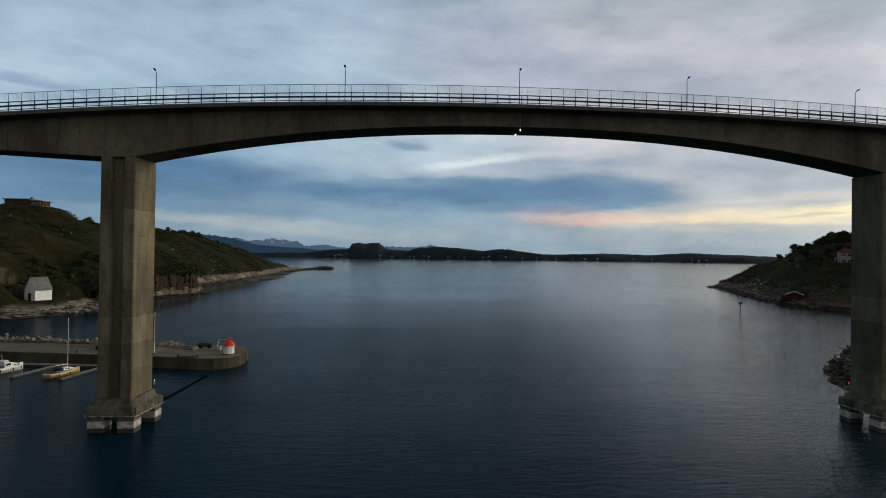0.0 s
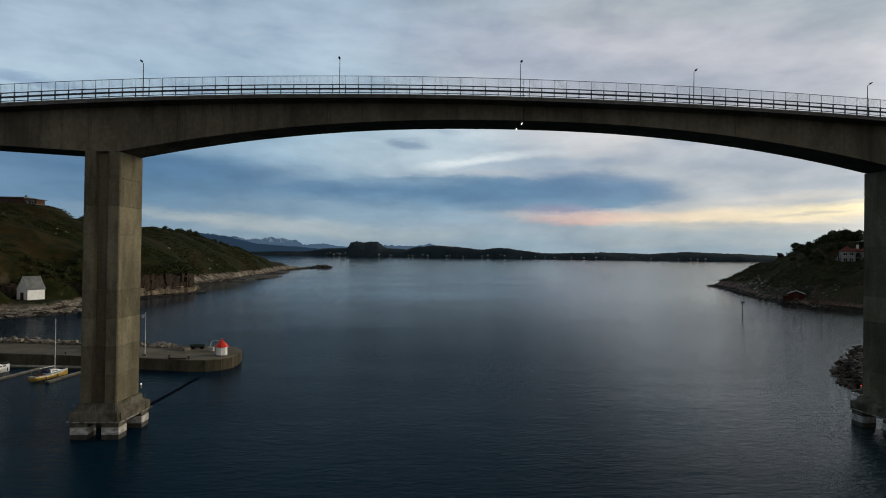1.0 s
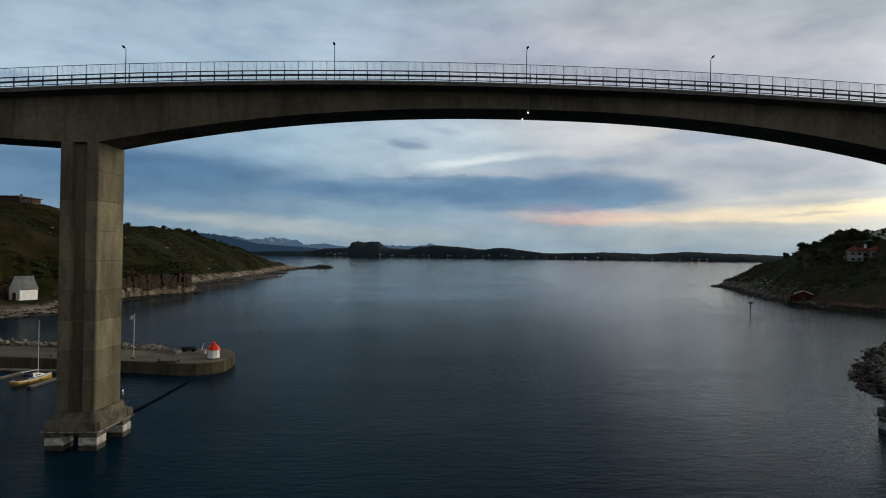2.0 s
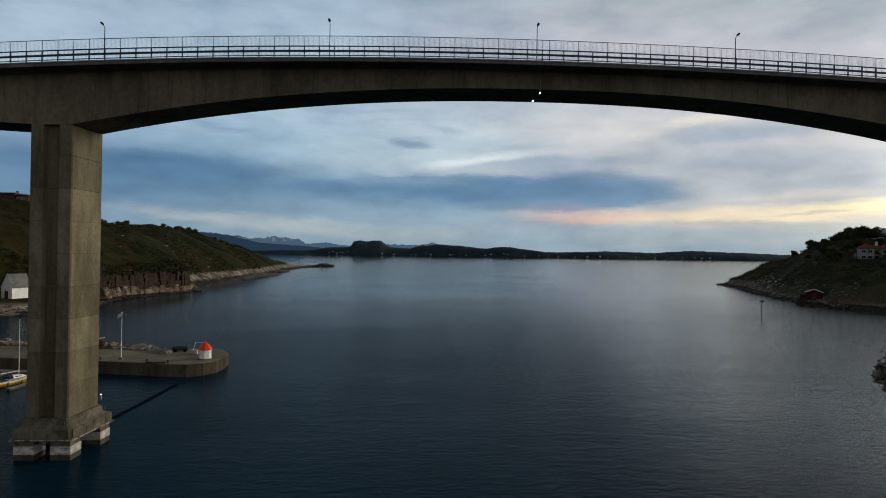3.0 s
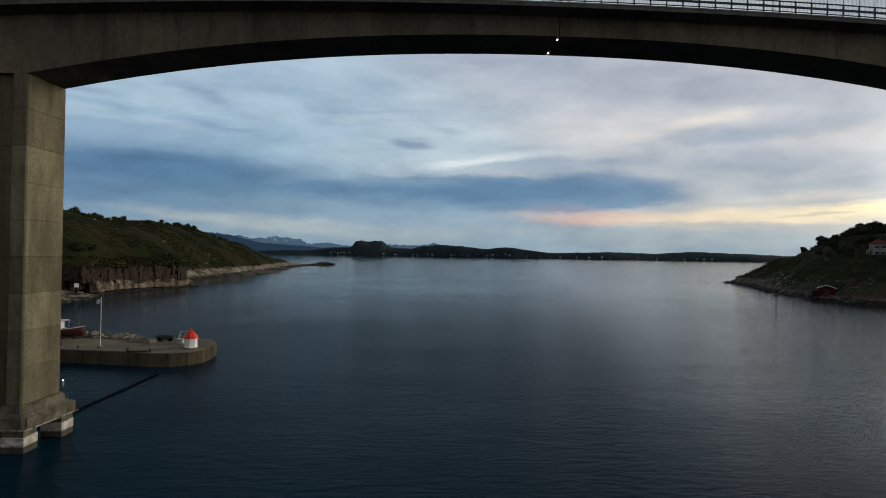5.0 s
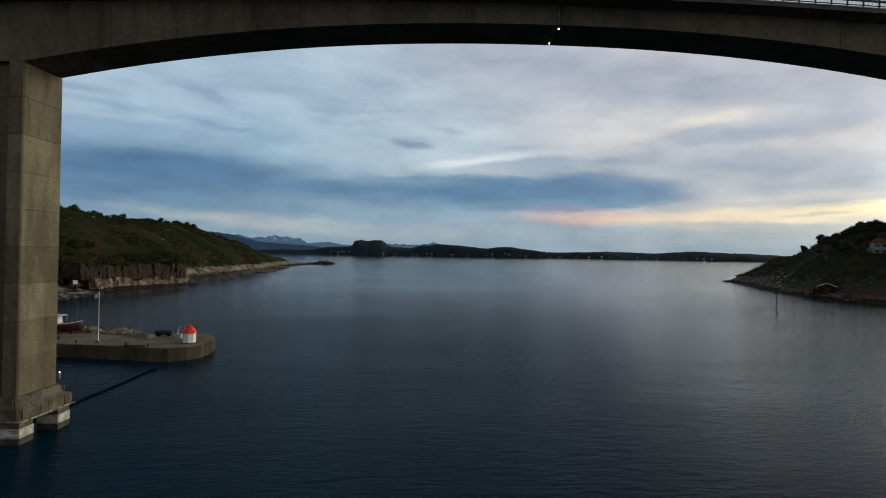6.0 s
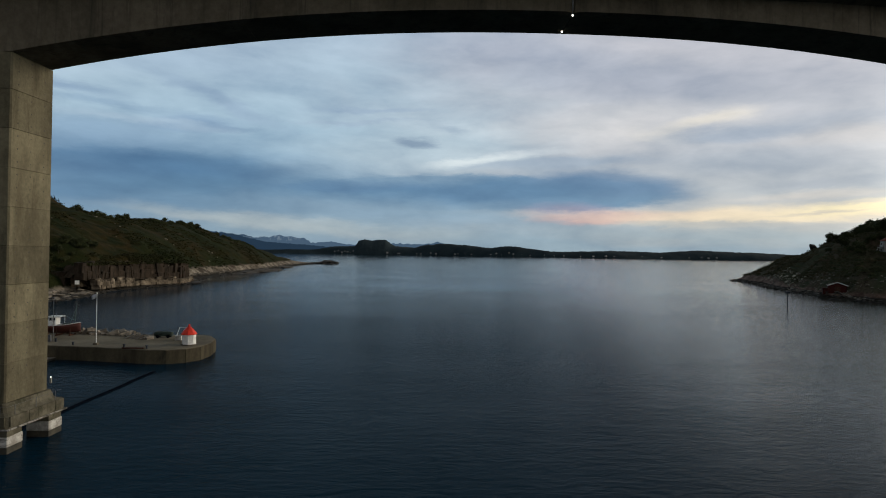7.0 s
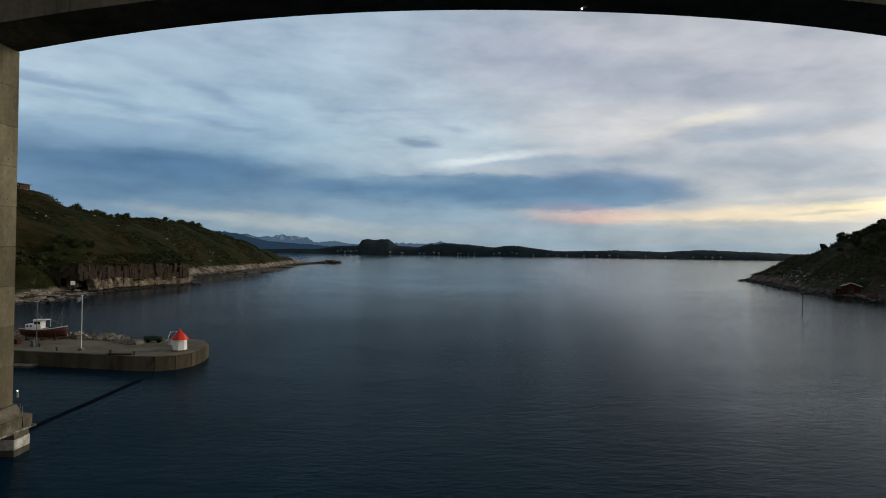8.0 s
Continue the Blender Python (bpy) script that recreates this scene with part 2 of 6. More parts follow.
STEEL = surface("galvanised_steel", (0.10, 0.105, 0.115), (0.17, 0.175, 0.185), 1.0, 6.0, 0.55, 0.6, 0.05)
DARK_STEEL = surface("dark_painted_steel", (0.012, 0.017, 0.028), (0.026, 0.033, 0.047), 1.0, 6.0, 0.5, 0.2, 0.05)
ASPHALT = surface("asphalt", (0.035, 0.035, 0.035), (0.06, 0.06, 0.058), 0.5, 9.0, 0.9)
QUAY = surface("quay_concrete", (0.10, 0.086, 0.062), (0.175, 0.152, 0.112), 0.12, 1.6, 0.92, stain=((0.07, 0.065, 0.055), (1, 1, 1), 0.35, 0.6))
QUAY_WALL = surface("stained_quay_wall", (0.042, 0.036, 0.024), (0.108, 0.092, 0.06), 0.3, 2.0, 0.85, stretch=(1, 1, 0.3), stain=((0.035, 0.033, 0.025), (1, 1, 0.35), 0.6, 0.8))
STONE = surface("quarried_stone", (0.11, 0.092, 0.072), (0.28, 0.245, 0.20), 0.5, 3.0, 0.88, bump=0.6, spread=0.35)
DARK_STONE = surface("wet_dark_stone", (0.026, 0.023, 0.02), (0.095, 0.084, 0.072), 0.5, 2.5, 0.7, bump=0.6, spread=0.4)
WHITE_PAINT = surface("white_painted_boards", (0.74, 0.74, 0.72), (0.86, 0.86, 0.84), 0.7, 5.0, 0.6, bump=0.1)
RED_ROOF = surface("bright_red_paint", (0.62, 0.028, 0.012), (0.8, 0.05, 0.02), 1.0, 6.0, 0.45, bump=0.08)
RED_BOARD = surface("red_painted_boards", (0.036, 0.010, 0.008), (0.062, 0.016, 0.012), 0.8, 5.0, 0.75, bump=0.2)
TILE_RED = surface("red_clay_tiles", (0.12, 0.035, 0.026), (0.20, 0.058, 0.042), 0.7, 5.0, 0.8)
SLATE = surface("grey_slate", (0.10, 0.105, 0.105), (0.17, 0.175, 0.17), 0.5, 3.0, 0.7)
BROWN_WOOD = surface("brown_stained_wood", (0.042, 0.021, 0.014), (0.08, 0.039, 0.025), 0.6, 4.0, 0.8)
HULL_RED = surface("dark_red_hull_paint", (0.06, 0.018, 0.014), (0.10, 0.028, 0.02), 0.8, 5.0, 0.55, bump=0.1)
HULL_YELLOW = surface("yellow_gelcoat", (0.40, 0.26, 0.05), (0.50, 0.33, 0.07), 1.0, 5.0, 0.3, bump=0.05)
HULL_WHITE = surface("white_gelcoat", (0.62, 0.62, 0.6), (0.74, 0.74, 0.72), 1.0, 5.0, 0.3, bump=0.05)
WOOD_GREY = surface("weathered_planks", (0.16, 0.145, 0.12), (0.30, 0.275, 0.235), 1.0, 6.0, 0.85, spread=0.15)
RIPRAP = surface("brown_blasted_stone", (0.032, 0.025, 0.021), (0.11, 0.086, 0.072), 0.5, 2.5, 0.85, bump=0.6, spread=0.35)
PALE_STONE = surface("lichen_pale_stone", (0.22, 0.195, 0.15), (0.44, 0.40, 0.32), 0.5, 3.0, 0.88, bump=0.6, spread=0.3)
FENDER = surface("worn_white_fender_paint", (0.05, 0.046, 0.038), (0.40, 0.38, 0.35), 1.4, 5.0, 0.8, bump=0.4, stain=((0.06, 0.054, 0.04), (1, 1, 1), 1.1, 0.9))
RUBBER = surface("black_rubber", (0.002, 0.003, 0.0055), (0.005, 0.007, 0.012), 1.0, 6.0, 0.9, gloss=0.0)
CANVAS_BLUE = surface("dark_blue_canvas", (0.02, 0.028, 0.05), (0.05, 0.06, 0.09), 1.0, 8.0, 0.8)
GREEN_TARP = surface("dark_green_tarpaulin", (0.02, 0.03, 0.025), (0.045, 0.06, 0.05), 1.0, 6.0, 0.7)
BARK = surface("dark_bark", (0.05, 0.04, 0.03), (0.10, 0.085, 0.065), 2.0, 9.0, 0.9)
LEAF = surface("dark_foliage", (0.025, 0.033, 0.013), (0.050, 0.056, 0.022), 0.35, 2.0, 0.8, bump=0.0, spread=0.3)
# lighter copy of the scrub colour, offsetting shade on the point's slope
LIFTED_HEATHER = surface("lightened_brown_heather", (0.046, 0.047, 0.022), (0.088, 0.072, 0.039), 0.05, 0.8, 0.85, bump=0.0)
SHRUB = surface("heath_shrubs", (0.016, 0.021, 0.0062), (0.031, 0.027, 0.0085), 0.03, 0.8, 0.85, bump=0.0)
FAR_PAINT = surface("far_house_paint", (0.28, 0.28, 0.28), (0.42, 0.42, 0.41), 0.1, 1.0, 0.8)
VILLA_WALL = surface("dull_white_plaster", (0.32, 0.305, 0.28), (0.44, 0.42, 0.39), 0.4, 3.0, 0.8)
FLAG_CLOTH = surface("flag_cloth", (0.40, 0.42, 0.5), (0.62, 0.62, 0.64), 3.0, 8.0, 0.8)
# blue haze of the distance is mixed into the woodland's base colour
FAR_WOOD_HAZE = surface("hazy_far_woodland", (0.013, 0.022, 0.028), (0.023, 0.036, 0.042), 0.01, 0.06, 0.95, bump=0.15)
LAMP_WHITE = glow("white_navigation_light", (1.0, 0.93, 0.82), 4.0)
LAMP_RED = glow("red_navigation_light", (1.0, 0.05, 0.03), 3.0)


def window_glass():
    m = bpy.data.materials.new("window_glass")
    m.use_nodes = True
    k = Nodes(m.node_tree)
    p = k.n("BsdfPrincipled", Base_Color=(0.02, 0.025, 0.03, 1), Roughness=0.08, IOR=1.5)
    k.n("OutputMaterial", Surface=p.outputs[0])
    return m


GLASS = window_glass()


def sea_water():
    m = bpy.data.materials.new("sea_water")
    m.use_nodes = True
    k = Nodes(m.node_tree)
    pos = k.n("NewGeometry").outputs["Position"]
    swell = k.noise(k.scaled(pos, (0.8, 1.5, 1)), 0.11, 3, 0.5, 0.6)
    chop = k.noise(k.scaled(pos, (0.6, 1.6, 1)), 0.85, 5, 0.58, 0.8)
    ripple = k.noise(k.scaled(pos, (0.8, 1.5, 1)), 4.0, 4, 0.6, 0.4)
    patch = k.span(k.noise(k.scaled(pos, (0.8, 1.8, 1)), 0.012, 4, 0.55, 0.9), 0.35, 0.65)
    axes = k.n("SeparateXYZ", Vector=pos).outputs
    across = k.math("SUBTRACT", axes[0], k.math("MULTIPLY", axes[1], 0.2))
    east_sheen = k.math("MULTIPLY", k.span(across, 5.0, 78.0), k.span(axes[1], -45.0, 35.0, 0.6, 1.0))     # reflection painted stronger to the east, slanted to fit the camera's view
    lee_dim = k.span(axes[0], -100.0, -135.0)     # stiller water under the headland, its reflection painted dimmer
    outer = k.span(axes[1], 40.0, 300.0)     # smoothed and made to reflect more out in the fjord, to brighten it
    amount = k.math("MULTIPLY", k.math("ADD", k.math("ADD", 0.7, k.math("MULTIPLY", patch, 0.5)), k.math("MULTIPLY", east_sheen, 0.45)), k.math("MULTIPLY", k.math("SUBTRACT", 1.0, k.math("MULTIPLY", outer, 0.68)), k.math("SUBTRACT", 1.0, k.math("MULTIPLY", lee_dim, 0.4))))
    wavelet = k.noise(k.scaled(pos, (0.6, 1.5, 1)), 0.38, 3, 0.5, 0.7)
    h = k.math("ADD", k.math("ADD", k.math("MULTIPLY", swell, 0.45), k.math("MULTIPLY", wavelet, 0.55)), k.math("ADD", k.math("MULTIPLY", chop, 0.52), k.math("MULTIPLY", ripple, 0.15)))
    bump = k.n("Bump", Strength=0.29, Distance=1.0, Height=k.math("MULTIPLY", h, amount))
    # IOR, tint and base colour follow the masks to place bright and dark reflections
    p = k.n("BsdfPrincipled", Base_Color=k.mix(east_sheen, (0.0014, 0.0145, 0.028, 1), (0.006, 0.013, 0.015, 1)), Roughness=0.06, IOR=k.math("SUBTRACT", k.math("ADD", k.math("ADD", 1.058, k.math("MULTIPLY", outer, 0.045)), k.math("MULTIPLY", east_sheen, 0.82)), k.math("MULTIPLY", lee_dim, 0.03)))
    k.put(p.inputs["Specular Tint"], k.mix(east_sheen, (0.52, 0.93, 1.0, 1), (0.84, 1.0, 0.95, 1)))
    k.t.links.new(bump.outputs[0], p.inputs["Normal"])
    k.n("OutputMaterial", Surface=p.outputs[0])
    return m


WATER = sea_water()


def heath_ground(name, h1, h2, h3, r1, r2):
    """Heath, bare rock on steep and low ground, a dark weed belt at the tide line."""
    m = bpy.data.materials.new(name)
    m.use_nodes = True
    k = Nodes(m.node_tree)
    geo = k.n("NewGeometry")
    pos = geo.outputs["Position"]
    z = k.n("SeparateXYZ", Vector=pos).outputs[2]
    nz = k.n("SeparateXYZ", Vector=geo.outputs["Normal"]).outputs[2]
    big = k.noise(pos, 0.022, 5, 0.6, 0.5)
    mid = k.noise(pos, 0.13, 6, 0.65, 0.4)
    small = k.noise(pos, 0.9, 6, 0.7)
    heath = k.mix(k.span(big, 0.38, 0.62), h1, h2)
    heath = k.mix(k.span(mid, 0.42, 0.66), heath, h3)
    heath = k.mix(0.8, heath, k.ramp(small, [(0.25, (0.5, 0.5, 0.5)), (0.75, (1.5, 1.5, 1.5))]), "MULTIPLY")
    cracks = k.n("TexVoronoi", Scale=0.55)
    k.t.links.new(k.scaled(pos, (1, 1, 0.6)), cracks.inputs["Vector"])
    rock = k.mix(k.span(mid, 0.35, 0.65), r1, r2)
    rock = k.mix(0.8, rock, k.ramp(small, [(0.3, (0.45, 0.45, 0.45)), (0.7, (1.45, 1.45, 1.45))]), "MULTIPLY")
    steep = k.span(k.math("ADD", nz, k.math("MULTIPLY", k.math("SUBTRACT", mid, 0.5), 0.5)), 0.40, 0.22)
    y = k.n("SeparateXYZ", Vector=pos).outputs[1]
    shore = k.math("ADD", z, k.math("MULTIPLY", k.math("SUBTRACT", mid, 0.5), 6.0))
    low = k.span(k.math("SUBTRACT", shore, k.span(y, 265.0, 330.0, 0.0, 2.6)), 3.6, 2.2)     # the bare rock climbs higher on the outer shore
    bare = k.span(k.noise(pos, 0.07, 7, 0.75, 0.3), 0.70, 0.74)
    mask = k.math("MAXIMUM", k.math("MAXIMUM", steep, low), k.math("MULTIPLY", bare, 0.85))
    col = k.mix(mask, heath, rock)
    weed = k.span(k.math("ADD", z, k.math("MULTIPLY", k.math("SUBTRACT", mid, 0.5), 1.2)), 2.0, 1.4)
    col = k.mix(weed, col, (0.028, 0.024, 0.018, 1))
    p = k.n("BsdfPrincipled", Base_Color=col, Roughness=0.95, Specular_IOR_Level=0.08)
    bump = k.n("Bump", Strength=0.55, Distance=0.6, Height=k.math("ADD", small, k.math("MULTIPLY", mid, 1.5)))
    k.t.links.new(bump.outputs[0], p.inputs["Normal"])
    k.n("OutputMaterial", Surface=p.outputs[0])
    return m


HEATH = heath_ground("heath_and_rock", (0.0135, 0.0178, 0.0042, 1), (0.0265, 0.0185, 0.0052, 1), (0.0085, 0.0130, 0.0034, 1), (0.060, 0.047, 0.035, 1), (0.27, 0.232, 0.185, 1))
# reddish rock; heath colours raised to lift a slope lying in shade
POINT_LIFTED = heath_ground("reddish_rock_and_lifted_heath", (0.050, 0.047, 0.027, 1), (0.084, 0.060, 0.041, 1), (0.042, 0.048, 0.025, 1), (0.085, 0.052, 0.040, 1), (0.21, 0.145, 0.115, 1))


def haze_glow_rock():
    """Blue mountains with snow gullies, the evening haze painted in as a glow: a distant backdrop."""
    m = bpy.data.materials.new("glowing_haze_mountains")
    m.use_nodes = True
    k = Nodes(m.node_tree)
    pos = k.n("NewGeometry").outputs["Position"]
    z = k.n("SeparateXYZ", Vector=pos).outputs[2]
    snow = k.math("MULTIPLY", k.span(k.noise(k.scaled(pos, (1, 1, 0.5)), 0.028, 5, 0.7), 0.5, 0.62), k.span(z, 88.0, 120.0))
    east = k.span(k.n("SeparateXYZ", Vector=pos).outputs[0], -1420.0, -1280.0)     # the nearer dark ridge gives way to far peaks, painted paler as haze
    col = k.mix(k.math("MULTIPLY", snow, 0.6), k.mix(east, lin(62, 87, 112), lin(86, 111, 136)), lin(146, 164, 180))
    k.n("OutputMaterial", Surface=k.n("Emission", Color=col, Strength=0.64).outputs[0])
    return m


MOUNTAIN = haze_glow_rock()
# the nearer ridge glows evenly in its blue haze colour
RIDGE_BLUE = glow("glowing_haze_ridge", lin(48, 70, 92)[:3], 0.62)


# ---- mesh helpers ----
def finish(name, bm, material, parent=None, label="", smooth=False):
    me = bpy.data.meshes.new(name)
    bmesh.ops.recalc_face_normals(bm, faces=bm.faces)
    bm.to_mesh(me)
    bm.free()
    for p in me.polygons:
        p.use_smooth = smooth
    me.materials.append(material)
    ob = new(name, me)
    if parent is not None:
        ob.parent = parent
    if label:
        ob["label"] = label
    return ob


def holder(name, m, label, category, group="", kind=""):
    ob = new(name)
    ob.empty_display_size = 0.3
    ob.matrix_world = m
    return tagged(ob, label, category, group, kind)


def box(bm, x0, x1, y0, y1, z0, z1, bevel=0.0):
    made = bmesh.ops.create_cube(bm, size=1.0)["verts"]
    for v in made:
        v.co = Vector((x0 + (v.co.x + 0.5) * (x1 - x0), y0 + (v.co.y + 0.5) * (y1 - y0), z0 + (v.co.z + 0.5) * (z1 - z0)))
    if bevel:
        bmesh.ops.bevel(bm, geom=list({e for v in made for e in v.link_edges}), offset=bevel, segments=1, affect="EDGES")
    return bm


def rod(bm, a, b, r0, r1=None, seg=8):
    a, b = Vector(a), Vector(b)
    r1 = r0 if r1 is None else r1
    m = Matrix.Translation((a + b) / 2) @ (b - a).to_track_quat("Z", "Y").to_matrix().to_4x4()
    bmesh.ops.create_cone(bm, cap_ends=True, segments=seg, radius1=r0, radius2=max(r1, 1e-4), depth=(b - a).length, matrix=m)
    return bm


def loft(bm, rings, closed=True, caps=True):
    """Skin a list of rings of points."""
    rows = [[bm.verts.new(p) for p in ring] for ring in rings]
    n = len(rows[0])
    for a, b in zip(rows, rows[1:]):
        for i in range(n if closed else n - 1):
            j = (i + 1) % n
            bm.faces.new((a[i], a[j], b[j], b[i]))
    if caps:
        bm.faces.new(rows[0])
        bm.faces.new(list(reversed(rows[-1])))
    return bm


def B():
    return bmesh.new()



# ---- sea ----
bm = B()
for y0, y1 in ((-3000, -400), (-400, 900), (900, 14000)):
    for x0, x1 in ((-11000, -700), (-700, 700), (700, 11000)):
        bm.faces.new([bm.verts.new(p) for p in ((x0, y0, 0), (x1, y0, 0), (x1, y1, 0), (x0, y1, 0))])
bmesh.ops.remove_doubles(bm, verts=bm.verts, dist=0.01)
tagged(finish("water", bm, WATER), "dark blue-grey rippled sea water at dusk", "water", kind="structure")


# ---- land ----
def signed_distance(X, Y, coast):
    """Distance to a closed coast line, positive inside."""
    pts = np.array(coast, float)
    nxt = np.roll(pts, -1, axis=0)
    best = np.full(X.shape, 1e9)
    inside = np.zeros(X.shape, bool)
    for (ax, ay), (bx, by) in zip(pts, nxt):
        dx, dy = bx - ax, by - ay
        t = np.clip(((X - ax) * dx + (Y - ay) * dy) / (dx * dx + dy * dy), 0, 1)
        best = np.minimum(best, np.hypot(X - ax - t * dx, Y - ay - t * dy))
        cross = (ay > Y) != (by > Y)
        inside ^= cross & (X < dx * (Y - ay) / (dy if dy else 1e-9) + ax)
    return np.where(inside, best, -best)


def smooth(a, b, v):
    t = np.clip((v - a) / (b - a), 0, 1)
    return t * t * (3 - 2 * t)


def rough_field(X, Y, size, octaves=4):
    out = np.zeros(X.shape)
    flat, fx, fy = out.ravel(), X.ravel(), Y.ravel()
    for i in range(flat.size):
        flat[i] = noise.fractal((fx[i] / size, fy[i] / size, 1.7), 0.9, 2.1, octaves)
    return out


LAND_W = [(-170, -160), (-160, 20), (-152, 90), (-148, 118), (-140, 134), (-133, 150), (-137, 166), (-139, 186), (-141, 205), (-138, 226),
          (-131, 250), (-131, 264), (-143, 296), (-151, 335), (-153, 379), (-151, 430), (-153, 500), (-159, 580), (-164, 660), (-165, 730),
          (-160, 790), (-176, 812), (-205, 760), (-260, 620), (-330, 520), (-450, 450), (-620, 300), (-620, -160)]
LAND_E = [(231, 409), (222, 374), (210, 335), (202, 313), (192, 285), (186, 262), (182, 245), (176, 224), (172, 208), (177, 192),
          (192, 176), (216, 150), (216, 124), (150, 104), (104, 75), (85, 53.5), (75, 42), (69.5, 33), (65.5, 25), (67, 12), (92, -10), (190, -60), (560, -80), (600, 520),
          (420, 500), (320, 446), (262, 422)]
PADS_W = [(-157.0, 154.5, 7.5, 3.9), (-234.0, 271.0, 15.0, 47.3)]   # x, y, radius, height
PADS_E = [(178.0, 213.0, 4.2, 3.2), (228.5, 239.5, 10.5, 21.6), (253.0, 262.0, 8.0, 33.0), (211.0, 224.0, 7.0, 17.5), (200.0, 211.0, 6.0, 11.5)]


def height_w(X, Y):
    d = signed_distance(X, Y, LAND_W) + 2.6 * rough_field(X, Y, 26, 4)
    top = np.interp(Y, [0, 150, 270, 330, 420, 520, 640, 740, 800], [38, 45, 46.5, 47.8, 46.8, 47.5, 38, 20, 6])
    shelf = np.interp(Y, [100, 120, 165, 185, 200, 262, 280, 330, 700], [8, 20, 17, 9, 5, 5, 5, 9, 6])
    cliff = 11.2 * smooth(176, 196, Y) * (1 - smooth(262, 285, Y)) + 5.0 * smooth(60, 100, Y) * (1 - smooth(172, 186, Y))
    inland = np.maximum(d - shelf, 0)
    z = np.where(d < 0, np.maximum(d * 0.35, -4), 0.15 * np.clip(d, 0, shelf) + np.minimum(d, 1.5) * 0.3)
    z = z + cliff * smooth(0, 3.2, inland) + (top - cliff) * (1 - np.exp(-(inland / 46) ** 1.15))
    z = z - 0.16 * np.maximum(d - 92, 0) * smooth(250, 300, Y)
    z = z + smooth(4, 30, d) * 2.6 * rough_field(X + 90, Y, 34, 5) + smooth(0.5, 6, d) * 0.9 * rough_field(X, Y + 50, 7, 3)
    # flat-bedded ledges along the tide line
    bed = z + 0.35 * rough_field(X, Y, 9, 3)
    step = np.floor(bed / 0.62) * 0.62 + 0.62 * smooth(0.72, 1.0, bed / 0.62 - np.floor(bed / 0.62))
    w = smooth(0.0, 2.0, d) * (1 - smooth(shelf * 0.9, shelf * 0.9 + 3, d))
    z = z * (1 - w) + step * w
    return pads(X, Y, z, PADS_W)


def height_e(X, Y):
    d = signed_distance(X, Y, LAND_E) + 2.2 * rough_field(X + 500, Y, 24, 4)
    top = np.interp(Y, [-60, 95, 150, 185, 300, 420], [1.5, 2.5, 18, 35, 35, 23])
    z = np.where(d < 0, np.maximum(d * 0.35, -4), np.minimum(d, 6) * 0.3)
    inland = np.maximum(d - 5, 0)
    z = z + top * (1 - np.exp(-inland / (25 + 8 * smooth(300, 390, Y))))
    z = z + smooth(4, 25, d) * (3.0 * rough_field(X + 900, Y, 28, 5) + 1.3 * rough_field(X, Y + 70, 8, 3)) + smooth(0.5, 6, d) * 0.9 * rough_field(X, Y + 350, 7, 3)
    return pads(X, Y, z, PADS_E)


def pads(X, Y, z, rows):
    for x, y, r, level in rows:
        w = 1 - smooth(r, r * 2.1, np.hypot(X - x, Y - y))
        z = z * (1 - w) + level * w
    return z


def land(name, xs, ys, height, label, material):
    X, Y = np.meshgrid(xs, ys)
    Z = height(X, Y)
    verts = np.stack((X.ravel(), Y.ravel(), Z.ravel()), 1).tolist()
    nx, ny = len(xs), len(ys)
    keep = Z > -3.9
    faces = []
    for j in range(ny - 1):
        for i in range(nx - 1):
            if keep[j, i] or keep[j, i + 1] or keep[j + 1, i] or keep[j + 1, i + 1]:
                a = j * nx + i
                faces.append((a, a + 1, a + nx + 1, a + nx))
    me = bpy.data.meshes.new(name)
    me.from_pydata(verts, [], faces)
    me.materials.append(material)
    for p in me.polygons:
        p.use_smooth = True
    return tagged(new(name, me), label, "land", kind="structure")


land("ground_headland", np.concatenate((np.arange(-620, -300, 20), np.arange(-300, -210, 4), np.arange(-210, -164, 1.9), np.arange(-164, -122, 0.95))),
     np.concatenate((np.arange(-160, 90, 16), np.arange(90, 120, 1.8), np.arange(120, 285, 1.1), np.arange(285, 560, 3.0), np.arange(560, 840, 5))), height_w,
     "heath-covered headland with rocky shore and low cliffs", HEATH)
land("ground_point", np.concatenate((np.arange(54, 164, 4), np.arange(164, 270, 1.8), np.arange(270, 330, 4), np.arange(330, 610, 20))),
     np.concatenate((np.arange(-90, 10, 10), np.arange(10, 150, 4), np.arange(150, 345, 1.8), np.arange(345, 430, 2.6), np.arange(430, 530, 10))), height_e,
     "dark wooded rocky point with reddish shore rock", POINT_LIFTED)


def ground_at(f, x, y):
    return float(f(np.array([[float(x)]]), np.array([[float(y)]]))[0, 0])


